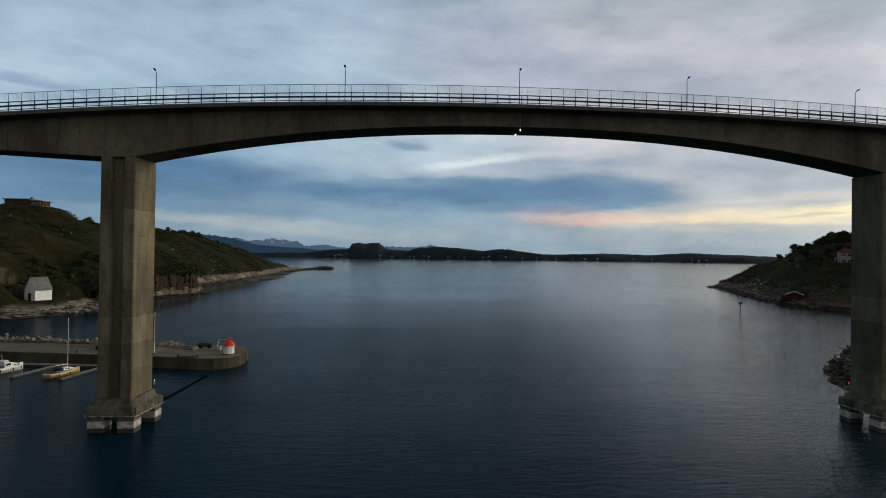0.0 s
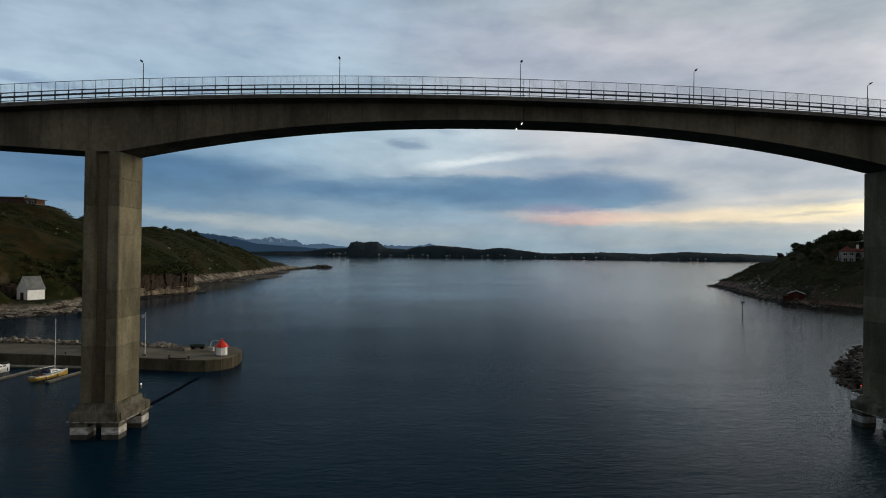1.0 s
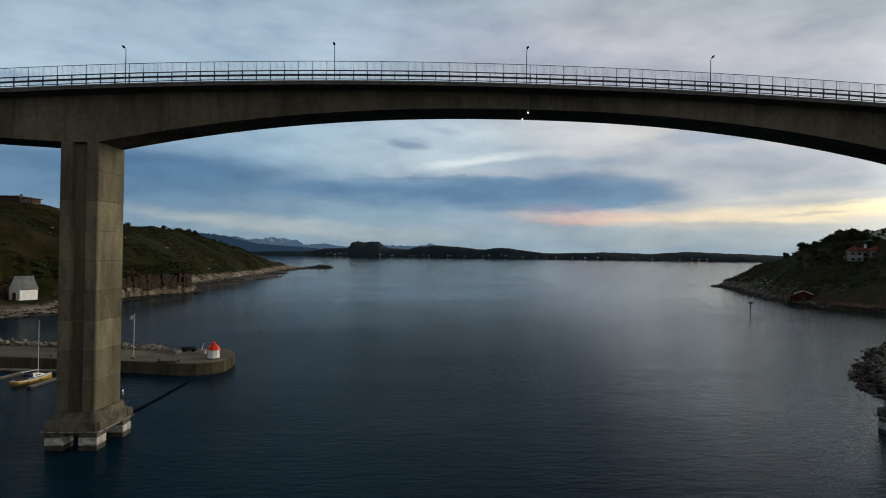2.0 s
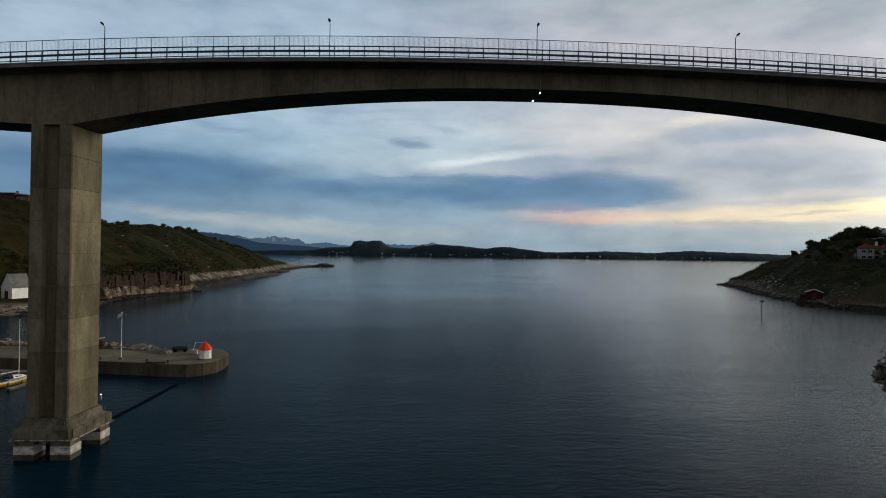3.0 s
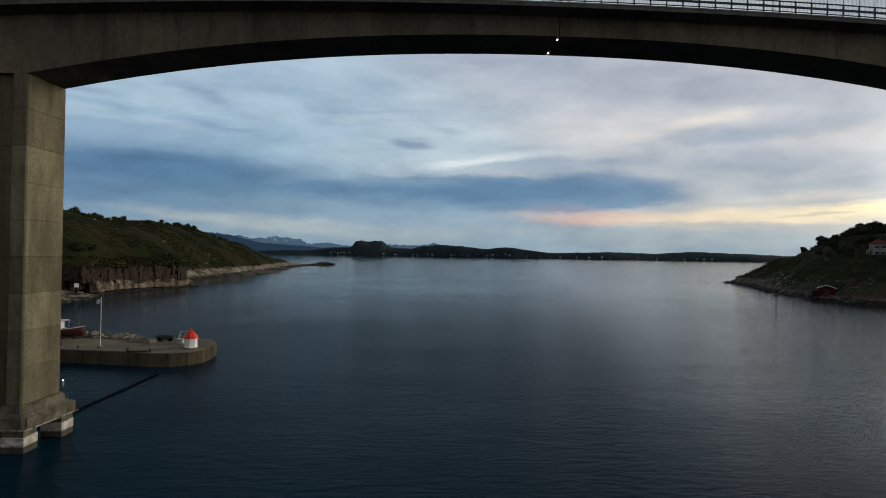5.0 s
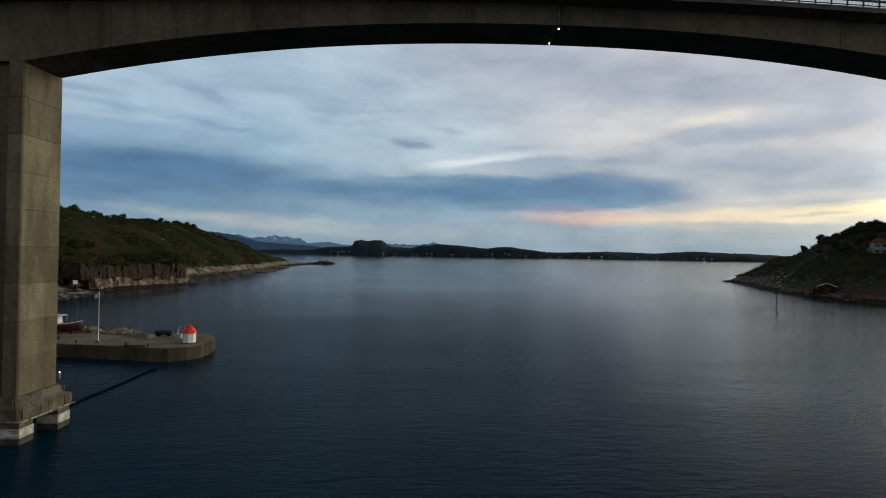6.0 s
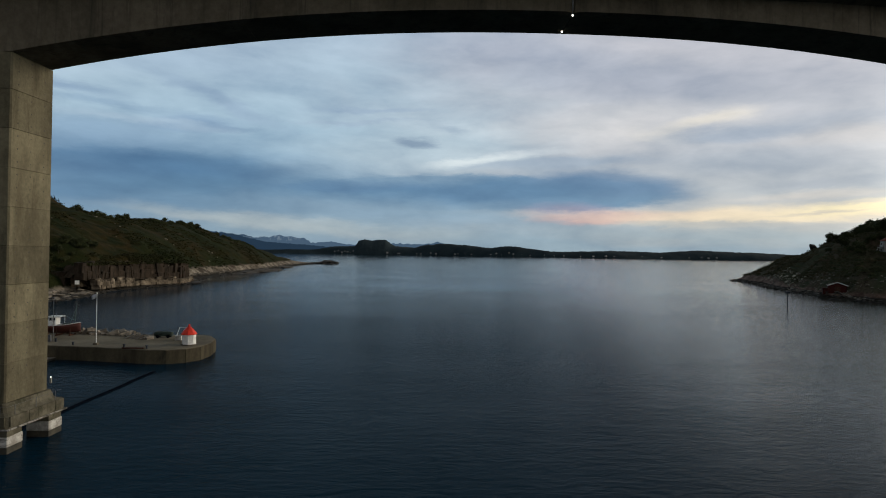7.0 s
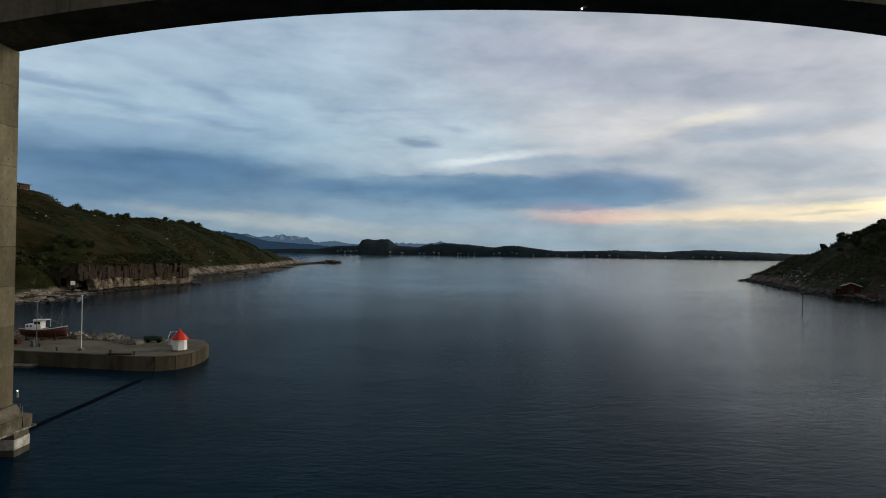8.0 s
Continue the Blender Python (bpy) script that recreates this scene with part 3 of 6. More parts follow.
# ---- far shore and mountains ----
def skyline(name, rows, y, depth, rough, step, label, material, jag, spread=None):
    """A long hill range whose crest heights follow (x, height) rows."""
    xs = np.arange(rows[0][0], rows[-1][0] + 1, step)
    crest = np.interp(xs, [r[0] for r in rows], [r[1] for r in rows])
    verts, faces = [], []
    across = (0.0, 0.06, 0.2, 0.4, 0.6, 0.8, 1.0)
    rise = (-0.02, 0.2, 0.55, 0.85, 1.0, 0.9, 0.0)
    for x, h in zip(xs, crest):
        for a, r in zip(across, rise):
            bend = 40 * noise.noise((x / 260, a * 2, 5.0))
            z = h * r + (h * rough * noise.fractal((x / 60, a * 6, 9.0), 0.8, 2.2, 4) if 0.1 < r else 0)
            if r > 0.5:
                z += jag * (0.5 + noise.noise((x / 9.0, a * 9, 3.0)))
            k = spread(x) if spread else 1.0
            verts.append((-14 + (x + 14) * k, (y + bend + a * depth) * k, max(18 + (z - 18) * k, -2) if r > 0.1 else -2))
    n = len(across)
    for i in range(len(xs) - 1):
        for j in range(n - 1):
            faces.append((i * n + j, (i + 1) * n + j, (i + 1) * n + j + 1, i * n + j + 1))
    me = bpy.data.meshes.new(name)
    me.from_pydata(verts, [], faces)
    me.materials.append(material)
    for p in me.polygons:
        p.use_smooth = True
    return tagged(new(name, me), label, "hills", kind="structure")


FAR_Y = 4150


def reach(x):
    """How much farther off the shore is set towards the west, to fit the camera's view."""
    return 1.0 + 0.10 * float(smooth(1400.0, -300.0, np.array(x)))


S = (FAR_Y + 60) / 2950
FAR_ROWS = [(-900, 22), (-700, 30), (-520, 36), (-432, 43), (-342, 46), (-326, 74), (-300, 80), (-250, 76), (-190, 80), (-165, 62), (-140, 48), (-40, 42),
            (0, 56), (100, 65), (180, 62), (270, 54), (340, 46), (400, 56), (470, 57), (560, 44), (669, 33), (800, 36), (984, 42), (1110, 40),
            (1215, 37), (1330, 46), (1417, 51), (1592, 46), (1767, 42), (1900, 36), (2300, 44)]
skyline("backdrop_far_shore", [(-14 + (x + 14) * S, 18 + (h - 18) * S) for x, h in FAR_ROWS], FAR_Y, 260, 0.035, 7.0,
        "low dark wooded islands across the fjord", FAR_WOOD_HAZE, 4.5, reach)
MTN = [(-2500, 130), (-2100, 150), (-1800, 160), (-1577, 153), (-1490, 142), (-1380, 130), (-1300, 112), (-1249, 122), (-1210, 116), (-1160, 128), (-1117, 134),
       (-1080, 118), (-1030, 128), (-985, 112), (-941, 122), (-875, 78), (-800, 82), (-721, 93), (-588, 72), (-400, 70), (-234, 86), (-100, 80), (20, 84),
       (122, 102), (200, 84), (347, 66), (600, 40)]
skyline("backdrop_mountains", [(-14 + (x + 14) * 1.03, 18 + (h - 18) * 1.03) for x, h in MTN], 4780, 150, 0.06, 18.0, "snow-streaked mountains on the horizon, blue haze painted in as a glow", MOUNTAIN, 9.0)

RIDGE = [(-2542, 207), (-2201, 200), (-1880, 183), (-1685, 155), (-1491, 145), (-1325, 103), (-1216, 83), (-1045, 72), (-856, 62), (-592, 34)]
skyline("backdrop_ridge", RIDGE, 4640, 100, 0.02, 14.0, "dark blue wooded ridge in front of the mountains, glowing in its haze colour", RIDGE_BLUE, 5.0)


# ---- bridge ----
def rail_top(x):
    a = 0.0007 if x < -4 else 0.00053
    return 43.75 - a * (x + 4) ** 2


def deck_top(x):
    return rail_top(x) - 1.2


def soffit(x):
    ax = abs(x)
    if ax < 50:
        return 40.1 - 5.05 * (ax / 50) ** 2.2
    if ax < 54.1:
        return 35.03
    return 35.03 + 0.045 * (ax - 54.1)


WEB_N, WEB_F = -3.2, 2.4          # outer faces of the box girder
EDGE_N, EDGE_F = -4.85, 5.0       # deck slab edges


def girder_ring(x, inset=0.0):
    t, s, i = deck_top(x), soffit(x), inset
    return [(x, WEB_N + i, s + i), (x, WEB_F - i, s + i), (x, WEB_F - i, t - 0.55), (x, EDGE_F, t - 0.34), (x, EDGE_F, t - 0.06),
            (x, EDGE_N, t - 0.06), (x, EDGE_N, t - 0.34), (x, WEB_N + i, t - 0.55)]


bridge = holder("bridge", pose(0, 0, 0), "tall grey concrete box-girder road bridge with haunched main span", "bridge")
cuts = [-84.1 + 5 * i for i in range(7)] + [-49.7 + 4.95 * i for i in range(11)]
cuts[-1] = -0.025
for sign in (1, -1):
    for a, b in zip(cuts, cuts[1:]):
        rings = []
        inner = [a + (b - a) * f for f in (0.0, 0.25, 0.5, 0.75, 1.0)]
        rings.append(girder_ring(sign * a, 0.02))
        rings.append(girder_ring(sign * (a + 0.02)))
        rings += [girder_ring(sign * x) for x in inner[1:-1]]
        rings.append(girder_ring(sign * (b - 0.02)))
        rings.append(girder_ring(sign * b, 0.02))
        finish("girder_segment", loft(B(), rings), GIRDER, bridge)


def beam_along(name, x0, x1, section, material, parent, step=2.5, label=""):
    """Sweep a (y, z above the deck) section along the deck."""
    n = max(2, int(abs(x1 - x0) / step) + 1)
    rings = []
    for x in np.linspace(x0, x1, n):
        rings.append([(x, y, deck_top(x) + z) for y, z in section])
    return finish(name, loft(B(), rings), material, parent, label)


for x0, x1 in ((-84, -0.03), (0.03, 84)):
    beam_along("edge_beam", x0, x1, [(-5.15, -0.40), (-4.85, -0.40), (-4.85, 0.05), (-5.13, 0.05), (-5.15, 0.03)], BEAM, bridge)
    beam_along("edge_beam", x0, x1, [(5.0, -0.40), (5.28, -0.40), (5.28, 0.05), (5.0, 0.05)], BEAM, bridge)
    # added pale strip paints in the sky-lit line at the rail foot
    beam_along("lit_edge_strip", x0, x1, [(-5.2, -0.03), (-4.86, -0.03), (-4.86, 0.085), (-5.17, 0.085), (-5.2, 0.06)], EDGE, bridge, label="pale strip painted in as a sky-lit line along the deck edge")
    beam_along("road_surface", x0, x1, [(-4.84, -0.055), (4.99, -0.055), (4.99, -0.005), (0, 0.03), (-4.84, -0.005)], ASPHALT, bridge, label="worn dark asphalt")
bm = B()
rod(bm, (-0.2, -3.26, 40.15), (-0.2, -3.26, 41.6), 0.07)
box(bm, -0.34, -0.06, -3.34, -3.203, 41.5, 41.62)
finish("drain_pipe", bm, STEEL, bridge, "grey steel drain pipe")

# railing with high bar fence on the near edge
railing = holder("bridge_railing", pose(0, 0, 0), "grey steel bridge guardrail topped by a tall bar fence", "railing")
RY, PITCH = -5.0, 1.5625


def post_mesh():
    bm = B()
    box(bm, -0.05, 0.05, -0.06, 0.06, 0.0, 1.2)
    box(bm, -0.11, 0.11, -0.11, 0.1, 0.0, 0.03)
    box(bm, -0.02, 0.02, -0.02, 0.02, 1.2, 2.25)
    me = bpy.data.meshes.new("post")
    bm.to_mesh(me)
    bm.free()
    me.materials.append(DARK_STEEL)
    return me


def bar_mesh():
    bm = rod(B(), (0, 0, 0.28), (0, 0, 2.2), 0.011, seg=4)
    me = bpy.data.meshes.new("fence_bar")
    bm.to_mesh(me)
    bm.free()
    me.materials.append(STEEL)
    return me


POST, BAR = post_mesh(), bar_mesh()
far_bars = B()
for sign in (-1, 1):
    for k in range(52):
        x = sign * (0.38 + k * PITCH)
        p = new("post", POST)
        p.parent = railing
        p.matrix_local = Matrix.Translation((x, RY, deck_top(x) + 0.05))
        for i in range(1, 12):
            xb = x + sign * PITCH * i / 12
            if abs(xb) < 20 and k < 51:
                q = new("fence_bar", BAR)
                q.parent = railing
                q.matrix_local = Matrix.Translation((xb, RY + 0.01, deck_top(xb) + 0.05))
            elif k < 51:
                z = deck_top(xb) + 0.05
                rod(far_bars, (xb, RY + 0.01, z + 0.28), (xb, RY + 0.01, z + 2.2), 0.011, seg=3)
    a, b = sign * 0.02, sign * 80.4
    for z, hh, dd in ((1.2, 0.055, 0.07), (0.70, 0.11, 0.05), (0.24, 0.045, 0.04)):
        sec = [(RY - 0.06 - dd, z - hh), (RY - 0.06, z - hh), (RY - 0.06, z + hh), (RY - 0.06 - dd, z + hh)]
        beam_along("rail", a, b, sec, DARK_STEEL, railing)
    beam_along("handrail", a, b, [(RY - 0.03, 2.27), (RY + 0.03, 2.27), (RY + 0.03, 2.32), (RY - 0.03, 2.32)], DARK_STEEL, railing)
tagged(finish("bar_fence", far_bars, STEEL, railing), kind="stuff")
for x in (-0.2, 0.0, 0.2):
    finish("fence_bar", rod(B(), (x, RY + 0.01, deck_top(x) + 0.3), (x, RY + 0.01, deck_top(x) + 2.28), 0.011, seg=4), STEEL, railing)


def street_lamp():
    ob = holder("street_lamp", pose(0, 0, 0), "slim grey steel street lamp with short arm, unlit", "street lamp", "lamps along the bridge")
    bm = B()
    rod(bm, (0, 0, 0), (0, 0, 0.9), 0.11, 0.11, 10)
    rod(bm, (0, 0, 0.88), (0, 0, 7.32), 0.075, 0.045, 10)
    finish("pole", bm, DARK_STEEL, ob)
    bm = B()
    rod(bm, (0, 0, 7.28), (0, -0.4, 7.45), 0.035)
    finish("arm", bm, DARK_STEEL, ob)
    bm = B()
    rings = []
    for f, w, h in ((0, 0.05, 0.05), (0.15, 0.13, 0.07), (0.5, 0.17, 0.08), (0.85, 0.12, 0.06), (1.0, 0.04, 0.03)):
        y, z = -0.32 - 0.62 * f, 7.42 + 0.16 * f
        rings.append([(w * math.cos(t), y, z + h * math.sin(t)) for t in np.linspace(0, 2 * math.pi, 10, endpoint=False)])
    finish("lamp_head", loft(bm, rings), DARK_STEEL, ob, smooth=True)
    return ob


LAMP_X = [-50.7, -24.2, 1.0, 25.9, 51.6, -77.0, 76.4]
first = street_lamp()
first.matrix_world = pose(LAMP_X[0], 4.75, deck_top(LAMP_X[0]))
for x in LAMP_X[1:]:
    copy_thing(first, pose(x, 4.75, deck_top(x)))


def bridge_pier(cx):
    """Hollow-fronted shaft cast in lifts, on a capped group of legs."""
    ob = holder("bridge_pier", pose(cx, 0, 0), "tall stained concrete bridge pier with recessed front standing in the sea", "bridge pier", "bridge piers")
    levels = [4.2 + 3.45 * i for i in range(9)] + [35.05]

    def ring(z, i):
        xf, xb, y0, y1, c = 2.18 - i, 2.42 - i, -3.2 + i, 2.4 - i, 0.13
        r, rd = 0.80 + i, 0.62
        pts = [(-xf + c, y0), (-r, y0), (-r + 0.05, y0 + rd), (r - 0.05, y0 + rd), (r, y0), (xf - c, y0), (xf, y0 + c), (xb, y1 - c), (xb - c, y1),
               (r, y1), (r - 0.05, y1 - rd), (-r + 0.05, y1 - rd), (-r, y1), (-xb + c, y1), (-xb, y1 - c), (-xf, y0 + c)]
        return [(x, y, z) for x, y in pts]
    for a, b in zip(levels, levels[1:]):
        bm = loft(B(), [ring(a, 0.05), ring(a + 0.035, 0.0), ring(b - 0.035, 0.0), ring(b, 0.05)])
        lift = finish("lift", bm, CONCRETE, ob)
        # thin darker panels deepen the shade of the recess
        for y in (-2.585, 1.735):
            face = loft(B(), [[(-0.72, y - 0.005, z), (0.72, y - 0.005, z), (0.72, y + 0.055, z), (-0.72, y + 0.055, z)] for z in (a + 0.03, b - 0.03)])
            finish("recess_face", face, RECESS_SHADE, lift, "streaked recess face, painted darker for shade")
        # dark discs, slightly proud, stand in for the shaded tie holes
        holes = B()
        for sgn in (-1, 1):
            for y in (-2.3, -0.6, 1.2):
                for z in (a + 0.6, a + 1.75, a + 2.9):
                    if z > b - 0.3:
                        continue
                    x = sgn * (2.18 + 0.24 * (y + 3.2) / 5.6)
                    rod(holes, (x - sgn * 0.1, y, z), (x + sgn * 0.006, y, z), 0.075, seg=6)
        tagged(finish("tie_hole_discs", holes, TIDE_SHADE_CONCRETE, lift, "dark discs in place of shaded formwork tie holes"), kind="stuff")
    # plinth and cap slab
    bm = B()
    def quad(xf, xb, y0, y1, z):
        c = 0.2
        return [(-xf + c, y0, z), (xf - c, y0, z), (xf, y0 + c, z), (xb, y1 - c, z), (xb - c, y1, z), (-xb + c, y1, z), (-xb, y1 - c, z), (-xf, y0 + c, z)]
    loft(bm, [quad(2.95, 3.45, -4.0, 3.3, 1.95), quad(3.0, 3.5, -4.05, 3.35, 2.25), quad(2.95, 3.45, -4.0, 3.3, 3.15), quad(2.5, 2.95, -3.6, 2.8, 3.5), quad(2.28, 2.72, -3.4, 2.6, 4.21)])
    cap = finish("pier_cap", bm, CAP, ob)
    for lx, ly in ((-2.9, -3.92), (0.8, -3.92), (-3.4, 1.1), (1.3, 1.1)):
        # dark concrete top paints in the shadow between cap and white band
        finish("leg_head", box(B(), lx + 0.08, lx + 2.02, ly + 0.08, ly + 2.02, 1.43, 1.96), CAP, ob)
        finish("painted_band", box(B(), lx, lx + 2.1, ly, ly + 2.1, 0.56, 1.44, 0.05), WHITE_BAND, ob, "flaking white-painted band")
        finish("leg", box(B(), lx + 0.02, lx + 2.08, ly + 0.02, ly + 2.08, -6.0, 0.57, 0.05), TIDE_SHADE_CONCRETE, ob, "tide-stained dark concrete leg")
    # cast facing panels round the cap
    corners = [(-2.78, -4.04), (2.78, -4.04), (2.99, -3.83), (3.49, 3.14), (3.28, 3.35), (-3.28, 3.35), (-3.49, 3.14), (-2.99, -3.83)]
    for k in (0, 2, 4, 6):
        p, q = Vector(corners[k]), Vector(corners[k + 1])
        count = round((q - p).length / 1.15)
        side = Vector(((q - p).y, -(q - p).x)).normalized()
        for i in range(count):
            a, b = p.lerp(q, i / count), p.lerp(q, (i + 1) / count)
            gap = (b - a).normalized() * 0.025
            a, b = a + gap, b - gap
            deep = 0.09 + 0.02 * math.sin(3.7 * i + k)
            foot = [a - side * 0.05, b - side * 0.05, b + side * deep, a + side * deep]
            finish("facing_panel", loft(B(), [[(v.x, v.y, z) for v in foot] for z in (2.34, 3.22)]), CAP, ob)
    # fender pipe and hand posts round the cap
    loop = [(-3.15, -4.2), (3.15, -4.2), (3.68, 3.45), (-3.68, 3.45), (-3.15, -4.2)]
    for (ax, ay), (bx, by) in zip(loop, loop[1:]):
        finish("fender_pipe", rod(B(), (ax, ay, 2.15), (bx, by, 2.15), 0.085), FENDER, ob, "worn white fender pipe")
        for f in np.linspace(0.12, 0.88, 3):
            x, y = ax + (bx - ax) * f, ay + (by - ay) * f
            x, y = x * 0.9, y * 0.9
            finish("guard_post", rod(B(), (x, y, 2.9), (x, y, 4.1), 0.03, seg=6), STEEL, ob)
    for (ax, ay), (bx, by) in zip(loop, loop[1:]):
        finish("guard_wire", rod(B(), (ax * 0.9, ay * 0.9, 4.05), (bx * 0.9, by * 0.9, 4.05), 0.012, seg=5), STEEL, ob)
    return ob


bridge_pier(-51.9)
bridge_pier(51.72)


def nav_light(name, p, material, label, white_box):
    ob = holder(name, pose(*p), label, "navigation light", "navigation lights")
    if white_box:
        finish("housing", box(B(), -0.08, 0.08, -0.08, 0.08, -0.6, -0.07, 0.02), EDGE, ob, "pale steel box")
    else:
        finish("bracket", rod(B(), (0, 0, 0.12), (0, 0, 0.5), 0.03), STEEL, ob)
    bm = B()
    bmesh.ops.create_uvsphere(bm, u_segments=10, v_segments=8, radius=0.055 if white_box else 0.085)
    finish("lens", bm, material, ob, smooth=True)
    return ob


nav_light("navigation_light", (-0.24, -3.4, 39.66), LAMP_WHITE, "white lamp lit under the bridge span", False)
nav_light("navigation_light", (-0.04, 1.6, 40.03), LAMP_WHITE, "white lamp lit under the bridge span", False)
nav_light("navigation_light", (-49.3, 2.6, 5.35), LAMP_WHITE, "small white lamp on a box at the pier foot", True)
nav_light("navigation_light", (49.3, 2.6, 5.35), LAMP_RED, "small red lamp on a box at the pier foot", True)


# ---- quay with its things ----
QZ = 2.2
SOUTH = [(-162, 55), (-98, 45.3), (-77, 42.3), (-64.5, 40.2), (-56, 38.2), (-53.0, 38.2), (-50.6, 39.6), (-49.2, 42.0), (-48.9, 46.0), (-49.6, 50.5), (-51.6, 54.2)]
NORTH = [(-55.5, 56.2), (-60, 54.6), (-67, 55.4), (-76, 56.8), (-85, 58.2), (-107, 61.0), (-162, 70)]
quay = holder("quay", pose(0, 0, 0), "weathered concrete breakwater quay with stained walls", "quay", kind="structure")
ring = SOUTH + NORTH
bm = loft(B(), [[(x, y, -5) for x, y in ring], [(x, y, QZ - 0.12) for x, y in ring]])
finish("core", bm, QUAY_WALL, quay)
bm = loft(B(), [[(x, y, QZ - 0.115) for x, y in ring], [(x, y, QZ) for x, y in ring]])
finish("deck", bm, QUAY, quay)
for (ax, ay), (bx, by) in zip(SOUTH, SOUTH[1:]):
    a, b = Vector((ax, ay, 0)), Vector((bx, by, 0))
    n = max(1, round((b - a).length / 5.5))
    out = Vector(((b - a).y, -(b - a).x, 0)).normalized()
    for i in range(n):
        p, q = a.lerp(b, i / n), a.lerp(b, (i + 1) / n)
        gap = (q - p).normalized() * 0.005
        p, q = p + gap, q - gap
        jut = out * (0.14 + 0.008 * math.sin(7.1 * p.x))
        low, high = -4.0, QZ - 0.1
        rows = [[(p + out * 0.01).to_tuple(), (q + out * 0.01).to_tuple(), (q + jut).to_tuple(), (p + jut).to_tuple()]]
        bm = loft(B(), [[(x, y, low) for x, y, _ in rows[0]], [(x, y, high) for x, y, _ in rows[0]]])
        finish("wall_block", bm, QUAY_WALL, quay)


def boulder_mesh(seed, material, name="boulder"):
    bm = B()
    r = random.Random(seed)
    half = Vector((r.uniform(0.5, 0.85), r.uniform(0.36, 0.55), r.uniform(0.28, 0.48)))
    for i in range(15):
        p = [r.uniform(-1, 1) for _ in range(3)]
        big = max(range(3), key=lambda k: abs(p[k]))
        p[big] = math.copysign(r.uniform(0.75, 1.0), p[big])
        bm.verts.new((p[0] * half.x, p[1] * half.y, p[2] * half.z))
    bmesh.ops.convex_hull(bm, input=bm.verts)
    bmesh.ops.delete(bm, geom=[v for v in bm.verts if not v.link_faces], context="VERTS")
    bmesh.ops.bevel(bm, geom=list(bm.edges), offset=0.025, segments=1, affect="EDGES")
    me = bpy.data.meshes.new(name)
    bm.to_mesh(me)
    bm.free()
    me.materials.append(material)
    return me


PALE_ROCKS = [boulder_mesh(i, STONE) for i in range(7)]
BRIGHT_ROCKS = [boulder_mesh(80 + i, PALE_STONE) for i in range(5)]
BANK_ROCKS = [boulder_mesh(40 + i, RIPRAP) for i in range(6)]
DARK_ROCKS = [boulder_mesh(20 + i, DARK_STONE) for i in range(7)]
rng = random.Random(4)


def turned(x, y, z, s):
    return pose(x, y, z, rng.uniform(-35, 35), rng.uniform(-35, 35), rng.uniform(0, 360)) @ Matrix.Diagonal((s, s * rng.uniform(0.8, 1.1), s * rng.uniform(0.8, 1.1), 1))


def split_slab(seed):
    """A split stone slab with uneven faces and chipped edges, lying along x."""
    r = random.Random(seed)
    bm = box(B(), -0.5, 0.5, -0.5, 0.5, -0.5, 0.5)
    for v in bm.verts:
        v.co += Vector([r.uniform(-0.13, 0.13) for _ in range(3)])
    bmesh.ops.bevel(bm, geom=list(bm.edges), offset=0.045, segments=1, affect="EDGES")
    me = bpy.data.meshes.new("stone_slab")
    bmesh.ops.recalc_face_normals(bm, faces=bm.faces)
    bm.to_mesh(me)
    bm.free()
    me.materials.append(STONE)
    return me


SLABS = [split_slab(60 + i) for i in range(6)]
BACK = [(-64.6, 52.4), (-68.5, 53.4), (-84.4, 56.0), (-106.7, 58.8), (-128, 62.2)]
for (ax, ay), (bx, by) in zip(BACK, BACK[1:]):
    n = max(2, int(math.hypot(bx - ax, by - ay) / 1.0))
    for i in range(n):
        f = (i + rng.random() * 0.6) / n
        for row in range(2):
            x, y = ax + (bx - ax) * f, ay + (by - ay) * f + 0.3 + row * 1.5 + rng.uniform(-0.3, 0.3)
            size = (rng.uniform(0.7, 1.7), rng.uniform(0.5, 1.1), rng.uniform(0.35, 0.8))
            lean = rng.gauss(-26, 20)
            ob = new("boulder", rng.choice(SLABS))
            lift = 0.5 * size[0] * math.sin(radians(abs(lean))) + 0.3 * size[2]
            ob.matrix_world = pose(x, y, QZ + lift * 0.72, rng.uniform(-22, 22), lean, rng.gauss(14, 32)) @ Matrix.Diagonal((*size, 1))
            tagged(ob, "brown split stone block leaning along the quay edge", "boulder", "quay boulders")
# outer slope of the breakwater
for i in range(60):
    f = rng.random()
    x = -58 - f * 68
    y = 55.8 + (-58 - x) * 0.155 + rng.uniform(0.4, 4.0)
    s = rng.uniform(1.3, 2.4)
    ob = new("boulder", rng.choice(DARK_ROCKS))
    ob.matrix_world = turned(x, y, 1.7 - (y - 55.8 - (-58 - x) * 0.155) * 0.5, s)
    tagged(ob, "dark boulder on the seaward slope of the breakwater", "boulder", "quay boulders")


